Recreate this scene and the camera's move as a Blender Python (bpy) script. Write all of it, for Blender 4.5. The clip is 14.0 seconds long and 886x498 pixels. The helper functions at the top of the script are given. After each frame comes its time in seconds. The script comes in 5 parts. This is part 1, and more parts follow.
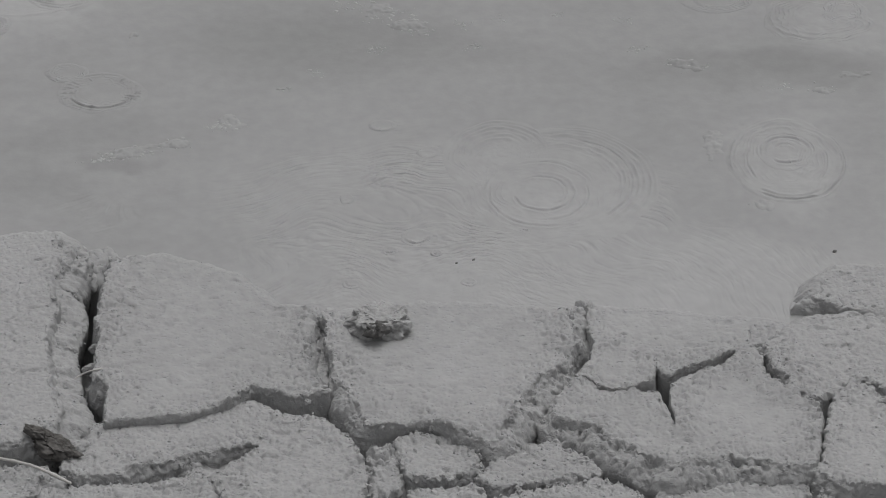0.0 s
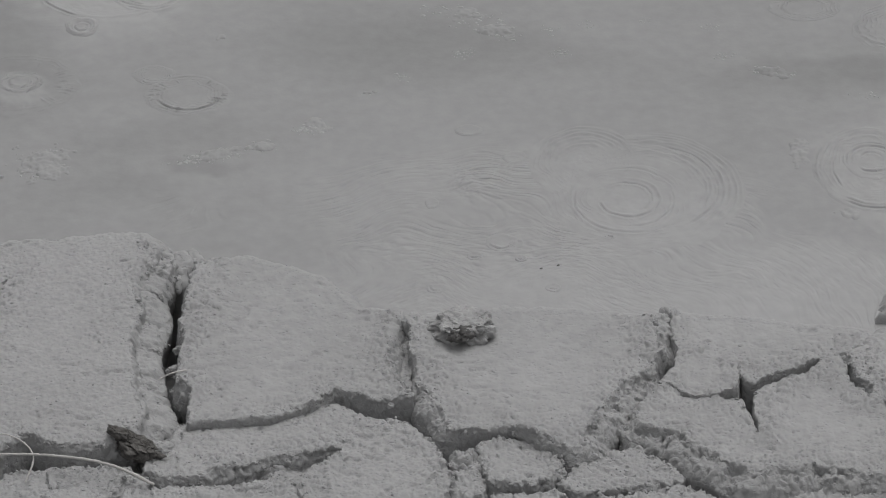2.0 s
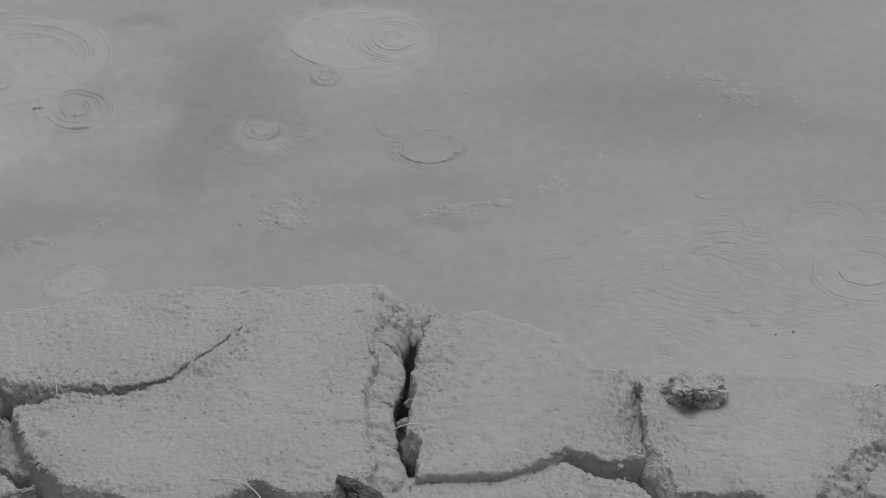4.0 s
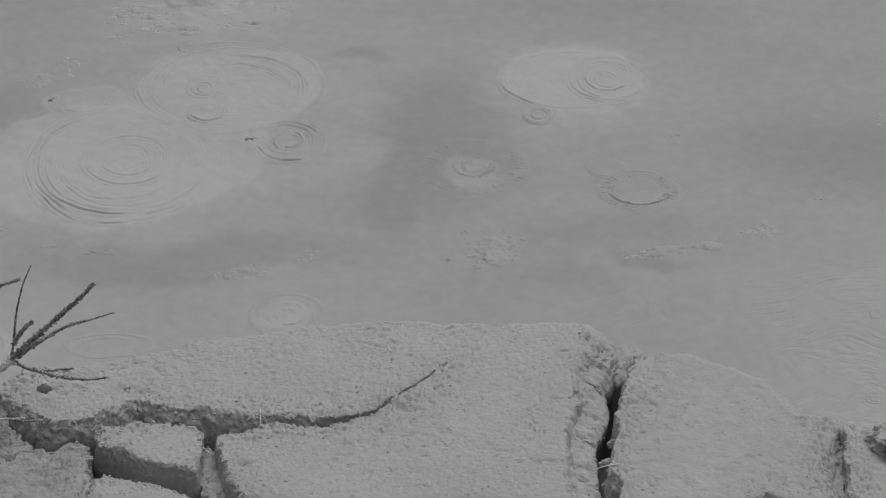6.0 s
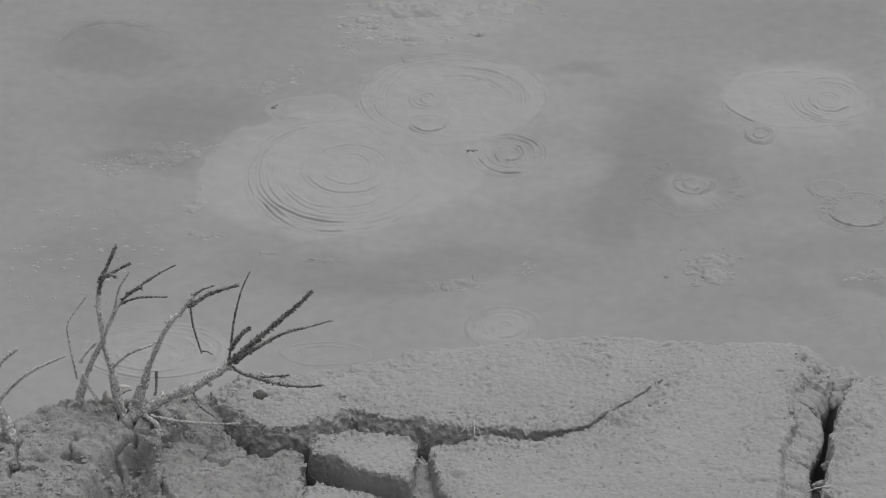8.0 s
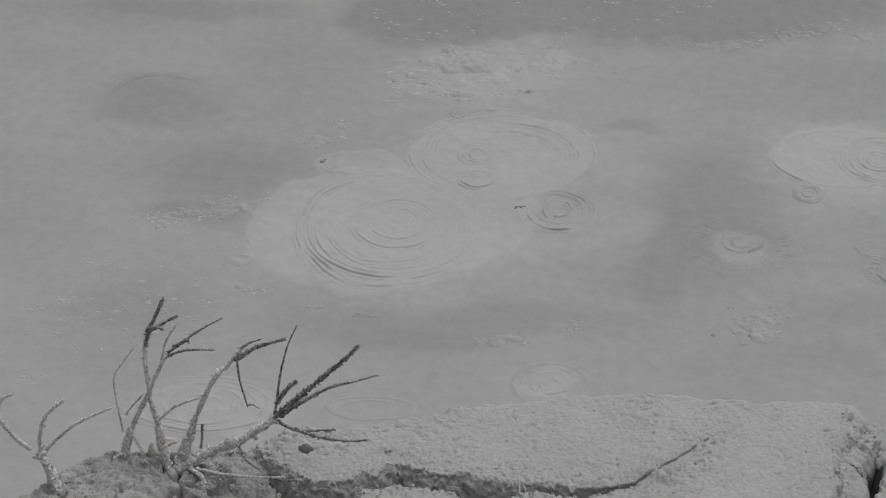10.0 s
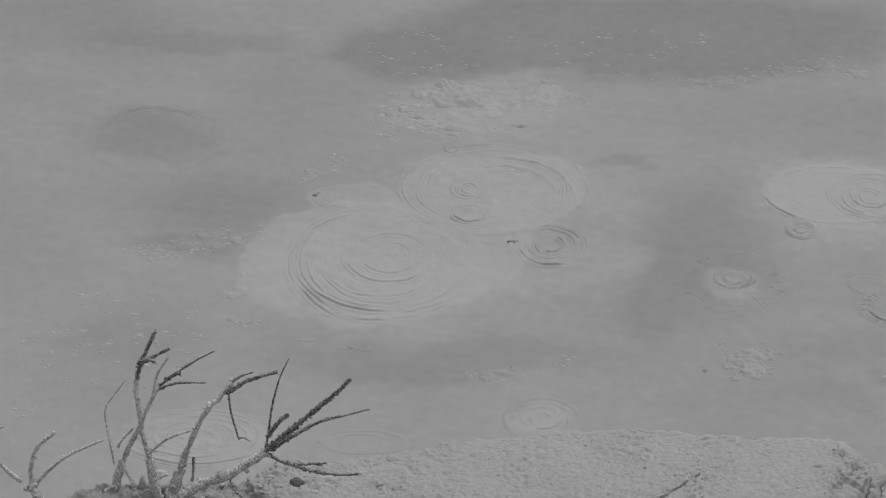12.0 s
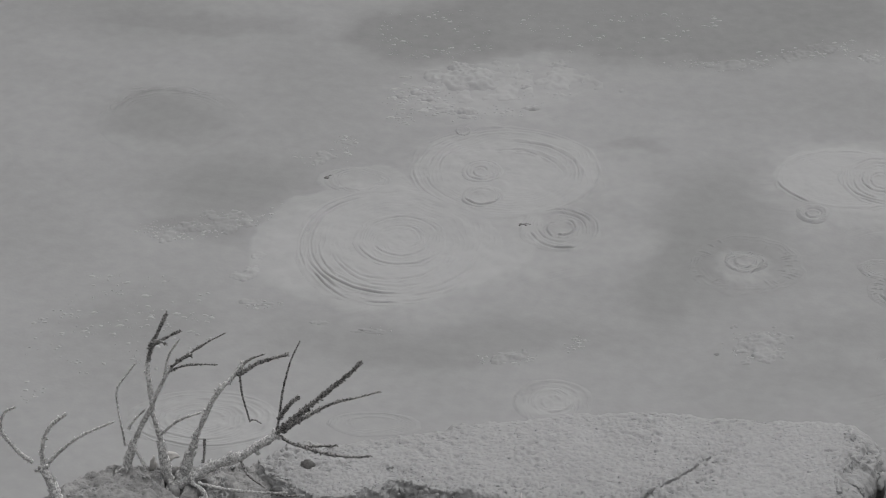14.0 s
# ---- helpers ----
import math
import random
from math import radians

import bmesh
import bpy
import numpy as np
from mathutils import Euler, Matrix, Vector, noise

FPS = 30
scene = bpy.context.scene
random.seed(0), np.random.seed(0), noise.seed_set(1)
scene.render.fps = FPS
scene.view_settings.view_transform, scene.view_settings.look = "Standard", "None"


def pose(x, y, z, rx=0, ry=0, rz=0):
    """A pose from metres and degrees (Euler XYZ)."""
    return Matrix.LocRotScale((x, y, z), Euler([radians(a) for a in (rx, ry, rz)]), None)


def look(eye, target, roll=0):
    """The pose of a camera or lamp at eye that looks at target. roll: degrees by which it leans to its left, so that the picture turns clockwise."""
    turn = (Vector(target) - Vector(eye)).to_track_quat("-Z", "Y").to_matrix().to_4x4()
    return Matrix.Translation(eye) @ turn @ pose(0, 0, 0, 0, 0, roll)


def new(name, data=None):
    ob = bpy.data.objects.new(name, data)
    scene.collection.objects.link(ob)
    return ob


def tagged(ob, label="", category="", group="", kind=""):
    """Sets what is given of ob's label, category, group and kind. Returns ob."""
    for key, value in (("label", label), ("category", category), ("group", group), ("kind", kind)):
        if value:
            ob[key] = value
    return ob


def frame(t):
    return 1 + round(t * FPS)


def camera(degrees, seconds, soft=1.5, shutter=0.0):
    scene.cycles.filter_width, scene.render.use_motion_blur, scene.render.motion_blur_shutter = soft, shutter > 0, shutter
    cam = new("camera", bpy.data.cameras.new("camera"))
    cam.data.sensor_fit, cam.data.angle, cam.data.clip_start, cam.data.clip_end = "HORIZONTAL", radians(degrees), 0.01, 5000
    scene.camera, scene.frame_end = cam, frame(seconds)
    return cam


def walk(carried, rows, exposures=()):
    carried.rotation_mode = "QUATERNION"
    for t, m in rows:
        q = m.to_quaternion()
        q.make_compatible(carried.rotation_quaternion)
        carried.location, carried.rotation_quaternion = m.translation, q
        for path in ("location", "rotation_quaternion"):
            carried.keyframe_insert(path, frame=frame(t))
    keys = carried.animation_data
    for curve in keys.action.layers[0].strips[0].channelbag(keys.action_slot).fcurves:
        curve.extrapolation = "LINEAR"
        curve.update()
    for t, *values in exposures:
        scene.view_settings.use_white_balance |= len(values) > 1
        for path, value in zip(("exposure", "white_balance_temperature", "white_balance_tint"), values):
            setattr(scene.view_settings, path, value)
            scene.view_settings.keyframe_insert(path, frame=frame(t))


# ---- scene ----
EYE = (0.0, -6.0, 4.0)
cam = camera(11.157, 14.0, soft=1.05)
# seconds, yaw, pitch and roll in degrees: a slow hand-turned pan from one spot above the bank
TURNS = [
    (0, -1.823, -33.963, 0.037), (0.5, -1.732, -33.959, 0.037), (1, -1.520, -33.955, 0.015), (1.5, -1.151, -33.945, -0.035),
    (2, -0.533, -33.901, -0.098), (2.5, 0.049, -33.764, -0.108), (3, 0.964, -33.571, 0.002), (3.5, 1.932, -33.387, -0.108),
    (4, 3.042, -33.161, -0.015), (4.2, 3.443, -33.085, 0.242), (6.3, 6.852, -32.642, -0.208), (6.5, 7.372, -32.643, -0.265),
    (7, 8.243, -32.630, -0.267), (7.5, 8.785, -32.600, -0.356), (8, 9.441, -32.486, -0.329), (8.5, 9.661, -32.303, -0.015),
    (9, 9.911, -32.114, -0.234), (9.2, 9.996, -32.044, -0.279), (11.3, 10.332, -31.439, 0.134), (11.5, 10.231, -31.402, 0.100),
    (12, 10.032, -31.349, 0.252), (12.5, 10.024, -31.409, 0.266), (13, 10.124, -31.461, 0.284), (13.5, 10.231, -31.521, 0.269),
    (14, 10.203, -31.569, 0.364),
]


def aim(yaw, pitch, roll):
    y, p = radians(yaw), radians(pitch)
    ahead = Vector((-math.sin(y) * math.cos(p), math.cos(y) * math.cos(p), math.sin(p)))
    return look(EYE, Vector(EYE) + ahead, roll)


walk(cam, [(t, aim(yaw, pitch, roll)) for t, yaw, pitch, roll in TURNS], [(0.0, -0.60, 6500, 10.0), (7.5, -0.60, 6500, 10.0), (9.2, -0.55, 6500, 10.0), (14.0, -0.55, 6500, 10.0)])

# ---- overcast sky and a broad veiled sun ----
SUN_UP, SUN_ROUND = 68.0, 25.0  # elevation, and bearing from +y towards +x
world = bpy.data.worlds.new("overcast_sky")
world.use_nodes = True
wn, wl = world.node_tree.nodes, world.node_tree.links
sky = wn.new("ShaderNodeTexSky")
sky.sky_type, sky.sun_disc = "NISHITA", False
sky.sun_elevation, sky.sun_rotation = radians(SUN_UP), radians(SUN_ROUND)
sky.air_density, sky.dust_density, sky.ozone_density = 1.0, 6.0, 1.0
grey = wn.new("ShaderNodeHueSaturation")
grey.inputs["Saturation"].default_value = 0.05
wl.new(sky.outputs[0], grey.inputs["Color"])
wl.new(grey.outputs[0], wn["Background"].inputs["Color"])
wn["Background"].inputs["Strength"].default_value = 0.15
scene.world = world
sun_data = bpy.data.lights.new("veiled_sun", "SUN")
sun_data.energy, sun_data.angle, sun_data.color = 0.34, radians(45), (1.0, 0.995, 0.99)
sun = new("veiled_sun", sun_data)
sun.matrix_world = look((0, 0, 0), (-math.sin(radians(SUN_ROUND)) * math.cos(radians(SUN_UP)),
                                   -math.cos(radians(SUN_ROUND)) * math.cos(radians(SUN_UP)), -math.sin(radians(SUN_UP))))

# ---- materials ----
def surface(name, low, high, grain, rough=(0.6, 0.8), bump=0.4, bump_size=300.0, stain=6.0, stain_mix=0.25, spec=0.3, tone="", granules=0.0, granule_depth=0.4, flecks=0.0):
    """Grey earth: two tones mixed by grain noise, stains at a larger scale, fine relief. tone: a mesh attribute that shifts it towards the high tone. flecks: how hard the two tones part."""
    m = bpy.data.materials.new(name)
    m.use_nodes = True
    n, l = m.node_tree.nodes, m.node_tree.links
    b = n["Principled BSDF"]
    co = n.new("ShaderNodeTexCoord")
    fine, wide, speck = (n.new("ShaderNodeTexNoise") for _ in range(3))
    for node, size, detail in ((fine, grain, 6), (wide, stain, 5), (speck, bump_size, 4)):
        node.inputs["Scale"].default_value, node.inputs["Detail"].default_value = size, detail
        l.new(co.outputs["Object"], node.inputs["Vector"])
    sum_ = n.new("ShaderNodeMath")
    sum_.operation = "MULTIPLY_ADD"
    sum_.inputs[1].default_value = stain_mix
    l.new(wide.outputs["Fac"], sum_.inputs[0])
    keep = n.new("ShaderNodeMath")
    keep.operation = "MULTIPLY"
    keep.inputs[1].default_value = 1 - stain_mix
    l.new(fine.outputs["Fac"], keep.inputs[0])
    l.new(keep.outputs[0], sum_.inputs[2])
    ramp = n.new("ShaderNodeMapRange")
    ramp.inputs["From Min"].default_value, ramp.inputs["From Max"].default_value = 0.3 + flecks, 0.7 - flecks
    l.new(sum_.outputs[0], ramp.inputs["Value"])
    factor = ramp.outputs[0]
    if tone:
        att = n.new("ShaderNodeAttribute")
        att.attribute_name = tone
        add = n.new("ShaderNodeMath")
        add.operation, add.use_clamp = "MULTIPLY_ADD", True
        add.inputs[1].default_value = 0.3
        l.new(factor, add.inputs[0])
        l.new(att.outputs["Fac"], add.inputs[2])
        factor = add.outputs[0]
    mix = n.new("ShaderNodeMix")
    mix.data_type = "RGBA"
    mix.inputs["A"].default_value, mix.inputs["B"].default_value = (*low, 1), (*high, 1)
    l.new(factor, mix.inputs["Factor"])
    l.new(mix.outputs["Result"], b.inputs["Base Color"])
    gloss = n.new("ShaderNodeMapRange")
    gloss.inputs["To Min"].default_value, gloss.inputs["To Max"].default_value = rough
    l.new(factor, gloss.inputs["Value"])
    l.new(gloss.outputs[0], b.inputs["Roughness"])
    b.inputs["Specular IOR Level"].default_value = spec
    relief = n.new("ShaderNodeBump")
    relief.inputs["Strength"].default_value, relief.inputs["Distance"].default_value = bump, 0.002
    l.new(speck.outputs["Fac"], relief.inputs["Height"])
    if tone:
        # wrinkled skin: soft crooked folds drawn out along the flow, where the mesh says so
        along, across = n.new("ShaderNodeAttribute"), n.new("ShaderNodeAttribute")
        along.attribute_name, across.attribute_name = "along", "across"
        turned = n.new("ShaderNodeCombineXYZ")
        l.new(along.outputs["Fac"], turned.inputs[0])
        l.new(across.outputs["Fac"], turned.inputs[1])
        pleat = n.new("ShaderNodeTexNoise")
        pleat.inputs["Scale"].default_value, pleat.inputs["Detail"].default_value, pleat.inputs["Distortion"].default_value = 78, 1.0, 0.25
        l.new(turned.outputs[0], pleat.inputs["Vector"])
        off = n.new("ShaderNodeMath")
        off.operation = "SUBTRACT"
        off.inputs[1].default_value = 0.5
        l.new(pleat.outputs["Fac"], off.inputs[0])
        where = n.new("ShaderNodeAttribute")
        where.attribute_name = "wrinkle"
        high = n.new("ShaderNodeMath")
        high.operation = "MULTIPLY"
        l.new(off.outputs[0], high.inputs[0])
        l.new(where.outputs["Fac"], high.inputs[1])
        pleats = n.new("ShaderNodeBump")
        pleats.invert = True
        pleats.inputs["Strength"].default_value, pleats.inputs["Distance"].default_value = 1.0, 0.0080
        l.new(high.outputs[0], pleats.inputs["Height"])
        l.new(relief.outputs[0], pleats.inputs["Normal"])
        # thin broken creases that follow the rings round a vent: "fold" counts them outwards, "crease" says how deep
        count, deep = n.new("ShaderNodeAttribute"), n.new("ShaderNodeAttribute")
        count.attribute_name, deep.attribute_name = "fold", "crease"
        waver, gaps = n.new("ShaderNodeTexNoise"), n.new("ShaderNodeTexNoise")
        waver.inputs["Scale"].default_value, waver.inputs["Detail"].default_value = 22, 3
        gaps.inputs["Scale"].default_value, gaps.inputs["Detail"].default_value = 30, 2
        for node in (waver, gaps):
            l.new(co.outputs["Object"], node.inputs["Vector"])
        ops = {}
        for key, op, second_value in (("phase", "MULTIPLY_ADD", 1.4), ("part", "PINGPONG", 0.5), ("saw", "POWER", 2.5), ("show", "MULTIPLY", 0), ("tall", "MULTIPLY", 0)):
            ops[key] = n.new("ShaderNodeMath")
            ops[key].operation, ops[key].inputs[1].default_value = op, second_value
        shown = n.new("ShaderNodeMapRange")
        shown.inputs["From Min"].default_value, shown.inputs["From Max"].default_value = 0.38, 0.56
        l.new(gaps.outputs["Fac"], shown.inputs["Value"])
        l.new(waver.outputs["Fac"], ops["phase"].inputs[0])
        l.new(count.outputs["Fac"], ops["phase"].inputs[2])
        l.new(ops["phase"].outputs[0], ops["part"].inputs[0])
        l.new(ops["part"].outputs[0], ops["saw"].inputs[0])
        l.new(shown.outputs[0], ops["show"].inputs[0])
        l.new(deep.outputs["Fac"], ops["show"].inputs[1])
        l.new(ops["saw"].outputs[0], ops["tall"].inputs[0])
        l.new(ops["show"].outputs[0], ops["tall"].inputs[1])
        creases = n.new("ShaderNodeBump")
        creases.invert = True
        creases.inputs["Strength"].default_value, creases.inputs["Distance"].default_value = 1.0, 0.0068
        l.new(ops["tall"].outputs[0], creases.inputs["Height"])
        l.new(pleats.outputs[0], creases.inputs["Normal"])
        relief = creases
    if granules:
        # packed grains a few millimetres wide, jostled by noise
        shift = n.new("ShaderNodeMix")
        shift.data_type = "VECTOR"
        shift.inputs["Factor"].default_value = 0.012
        l.new(co.outputs["Object"], shift.inputs["A"])
        l.new(fine.outputs["Color"], shift.inputs["B"])
        cells = n.new("ShaderNodeTexVoronoi")
        cells.feature = "SMOOTH_F1"
        cells.inputs["Scale"].default_value, cells.inputs["Smoothness"].default_value = granules, 0.35
        l.new(shift.outputs["Result"], cells.inputs["Vector"])
        second = n.new("ShaderNodeBump")
        second.invert = True
        second.inputs["Strength"].default_value, second.inputs["Distance"].default_value = granule_depth, 0.0022
        l.new(cells.outputs["Distance"], second.inputs["Height"])
        l.new(relief.outputs[0], second.inputs["Normal"])
        # short shallow dents drawn out sideways
        flatter = n.new("ShaderNodeMapping")
        flatter.inputs["Scale"].default_value = (0.62, 1, 1)
        l.new(co.outputs["Object"], flatter.inputs["Vector"])
        dents = n.new("ShaderNodeTexNoise")
        dents.inputs["Scale"].default_value, dents.inputs["Detail"].default_value = 150, 1.5
        l.new(flatter.outputs[0], dents.inputs["Vector"])
        pit = n.new("ShaderNodeMapRange")
        pit.inputs["From Min"].default_value, pit.inputs["From Max"].default_value = (0.60, 0.74) if granule_depth > 0.3 else (0.66, 0.78)
        l.new(dents.outputs["Fac"], pit.inputs["Value"])
        third = n.new("ShaderNodeBump")
        third.invert = True
        third.inputs["Strength"].default_value, third.inputs["Distance"].default_value = 0.65, 0.0022
        l.new(pit.outputs[0], third.inputs["Height"])
        l.new(second.outputs[0], third.inputs["Normal"])
        relief = third
    l.new(relief.outputs[0], b.inputs["Normal"])
    return m


def tint(v, warm=0.0):
    return (v * (1 + warm), v, v * (1 - warm))


DRY_MUD = surface("dried_mud", tint(0.325), tint(0.425), 110, (0.8, 0.95), 0.36, 240, 7, 0.35, 0.2, "", 120, 0.75)
SMOOTH_MUD = surface("worn_dried_mud", tint(0.315), tint(0.415), 60, (0.75, 0.92), 0.32, 190, 6, 0.45, 0.2, "", 105, 0.46)
WET_MUD = surface("pool_mud", tint(0.215), tint(0.395), 40, (0.62, 0.75), 0.12, 160, 5, 0.5, 0.25, "pale")
FOAM = surface("mud_foam", tint(0.33), tint(0.46), 220, (0.55, 0.75), 0.05, 500, 20, 0.4, 0.3)
DAMP_MUD = surface("damp_mud", tint(0.25, 0.01), tint(0.42, 0.01), 120, (0.75, 0.95), 0.8, 320, 20, 0.5, 0.2, "", 120)
# dark crumbs, and shade of hollow and notch put into the colour
HOLLOW_SHADE_CLAY = surface("crumbled_clay_and_shade", tint(0.12, 0.02), tint(0.30, 0.02), 90, (0.75, 0.95), 0.8, 300, 25, 0.5, 0.2, "", 110, 0.6)
# pebble and grit, and the rock's pit with its shade put into the colour
DARK_CLAY_AND_SHADE = surface("clay_and_pit_shade", tint(0.07, 0.03), tint(0.20, 0.02), 110, (0.75, 0.95), 0.7, 350, 25, 0.5, 0.2)
BARK = surface("dead_bark", tint(0.07, 0.02), tint(0.46, 0.02), 380, (0.8, 0.95), 0.8, 600, 40, 0.25, 0.2, flecks=0.10)
CAKED = surface("mud_caked_bark", tint(0.33, 0.01), tint(0.86, 0.01), 330, (0.8, 0.95), 0.8, 500, 30, 0.25, 0.2, flecks=0.09)
DRY_ROCK = surface("crusted_rock", tint(0.28, 0.01), tint(0.50), 110, (0.8, 0.95), 0.8, 350, 40, 0.4, 0.2, "", 170)
BROWN = surface("damp_brown_bark", tint(0.04, 0.08), tint(0.18, 0.04), 130, (0.75, 0.95), 0.7, 300, 40, 0.5, 0.2)
STRAW = surface("bleached_straw", tint(0.42, 0.03), tint(0.58, 0.03), 300, (0.5, 0.7), 0.2, 500, 30, 0.5, 0.4)


# ---- noise on grids ----
def value_noise(x, y, seed=0):
    xi, yi = np.floor(x), np.floor(y)
    fx, fy = x - xi, y - yi
    fx, fy = fx * fx * fx * (fx * (fx * 6 - 15) + 10), fy * fy * fy * (fy * (fy * 6 - 15) + 10)

    def h(a, b):
        v = np.sin(a * 127.1 + b * 311.7 + seed * 74.7) * 43758.5453
        return v - np.floor(v)

    top = h(xi, yi) * (1 - fx) + h(xi + 1, yi) * fx
    low = h(xi, yi + 1) * (1 - fx) + h(xi + 1, yi + 1) * fx
    return top * (1 - fy) + low * fy


def fbm(x, y, size, octaves=3, seed=0):
    """Layered noise from -1 to 1; size: the largest feature in metres."""
    total, amp, whole = 0.0, 1.0, 0.0
    for k in range(octaves):
        s = 2.03**k / size
        total = total + amp * (2 * value_noise(x * s + 17.3 * k, y * s - 9.1 * k, seed + k) - 1)
        whole += amp
        amp *= 0.5
    return total / whole


def grains(x, y, size, seed=0):
    """Packed rounded granules: 1 on the crown of each, 0 in the crevices between them."""
    x, y = x / size, y / size
    xi, yi = np.floor(x), np.floor(y)
    best = np.full(x.shape, 9.0)
    for dx in (-1, 0, 1):
        for dy in (-1, 0, 1):
            a, b = xi + dx, yi + dy
            h = np.sin(a * 127.1 + b * 311.7 + seed * 74.7) * 43758.5453
            g = np.sin(a * 269.5 + b * 183.3 + seed * 31.1) * 28001.8384
            best = np.minimum(best, (a + h - np.floor(h) - x) ** 2 + (b + g - np.floor(g) - y) ** 2)
    return np.sqrt(np.clip(1 - best / 0.72, 0, 1))


def smooth(a, b, v):
    t = np.clip((v - a) / (b - a), 0, 1)
    return t * t * (3 - 2 * t)


def mesh_from(name, verts, faces, material, soft=True):
    me = bpy.data.meshes.new(name)
    verts, faces = np.asarray(verts, np.float32), np.asarray(faces, np.int32)
    me.vertices.add(len(verts))
    me.vertices.foreach_set("co", verts.ravel())
    k = faces.shape[1]
    me.loops.add(faces.size)
    me.loops.foreach_set("vertex_index", faces.ravel())
    me.polygons.add(len(faces))
    me.polygons.foreach_set("loop_start", np.arange(0, faces.size, k, dtype=np.int32))
    me.polygons.foreach_set("use_smooth", np.full(len(faces), soft))
    me.update(calc_edges=True)
    me.validate()
    me.materials.append(material)
    return me


def grid_faces(rows, cols, wrap=False):
    a = np.arange(rows * cols).reshape(rows, cols)
    if wrap:
        a = np.concatenate([a, a[:, :1]], 1)
    return np.stack([a[:-1, :-1], a[:-1, 1:], a[1:, 1:], a[1:, :-1]], -1).reshape(-1, 4)


def settle(verts, faces):
    """Drops vertices that no face uses."""
    used = np.unique(faces)
    index = np.zeros(len(verts), np.int64)
    index[used] = np.arange(len(used))
    return verts[used], index[faces]


# ---- the kinds of things ----
FLOOR_Z = -0.14
SHORE = ((-2.6, -1.2), (-1.72, -0.63), (-1.58, -0.49), (-1.45, -0.36), (-1.30, -0.32), (-1.1, -0.25), (-0.9, -0.17), (-0.5, -0.11), (-0.36, -0.13), (-0.28, -0.19),
         (-0.12, -0.25), (0.0, -0.33), (0.3, -0.32), (0.42, -0.36), (0.62, -0.39), (0.72, -0.33), (0.82, -0.27), (1.2, -0.18), (3.0, 0.0))


def shore(x):
    xs, ys = zip(*SHORE)
    return np.interp(x, xs, ys)


def oval(x, y, e):
    """How far out a place lies in an oval (centre x and y, half axes, turn): 0 in its middle, 1 on its rim."""
    cx, cy, rx, ry, turn = e
    c, s = math.cos(radians(turn)), math.sin(radians(turn))
    u, v = (x - cx) * c + (y - cy) * s, -(x - cx) * s + (y - cy) * c
    return np.sqrt((u / rx) ** 2 + (v / ry) ** 2), np.arctan2(v / ry, u / rx)


def tone(x, y):
    """How pale the mud lies at a place, and how much of a drifting skin there is."""
    wx, wy = x + 0.05 * fbm(x, y, 0.16, 4, 3) + 0.020 * fbm(x, y, 0.05, 3, 4), y + 0.05 * fbm(x, y, 0.16, 4, 8) + 0.020 * fbm(x, y, 0.05, 3, 9)
    plate, dark = np.zeros_like(x), np.zeros_like(x)
    torn = np.zeros_like(x)
    for e in PLATES:
        plate = np.maximum(plate, 1 - smooth(0.62, 1.12, oval(wx, wy, e)[0]))
    for e in SKINS:
        torn = np.maximum(torn, 1 - smooth(0.93, 1.0, oval(0.4 * x + 0.6 * wx, 0.4 * y + 0.6 * wy, e)[0]))
    for *e, deep in SLURRY_AND_SHADE:
        dark = np.maximum(dark, deep * (1 - smooth(0.4, 1.3, oval(wx, wy, e)[0])))
    pale = 0.40 + 0.18 * fbm(x * 0.6, y, 0.3, 4, 21) + 0.20 * plate + 0.17 * torn - 0.66 * dark * (1 - 0.8 * np.maximum(plate, torn))
    pale = pale + 0.12 * smooth(0.35, 0.0, y - shore(x))
    return np.clip(pale, 0, 1), plate, wx, wy


def skin(wx, wy):
    """How far the torn skins stand above the pool."""
    return sum(0.0012 * (1 - smooth(0.93, 1.0, oval(wx, wy, e)[0])) for e in SKINS)


def flow(x, y):
    """The run of the folds in the wrinkled skin: along and across arcs that open out from the slack water at the bank."""
    dx, dy = x - SLACK[0] + 0.06 * fbm(x, y, 0.14, 2, 120), y - SLACK[1] + 0.09 + 0.06 * fbm(x, y, 0.14, 2, 121)
    return np.arctan2(dx, dy) * 0.36 / 2.3, np.hypot(dx, 1.25 * dy)


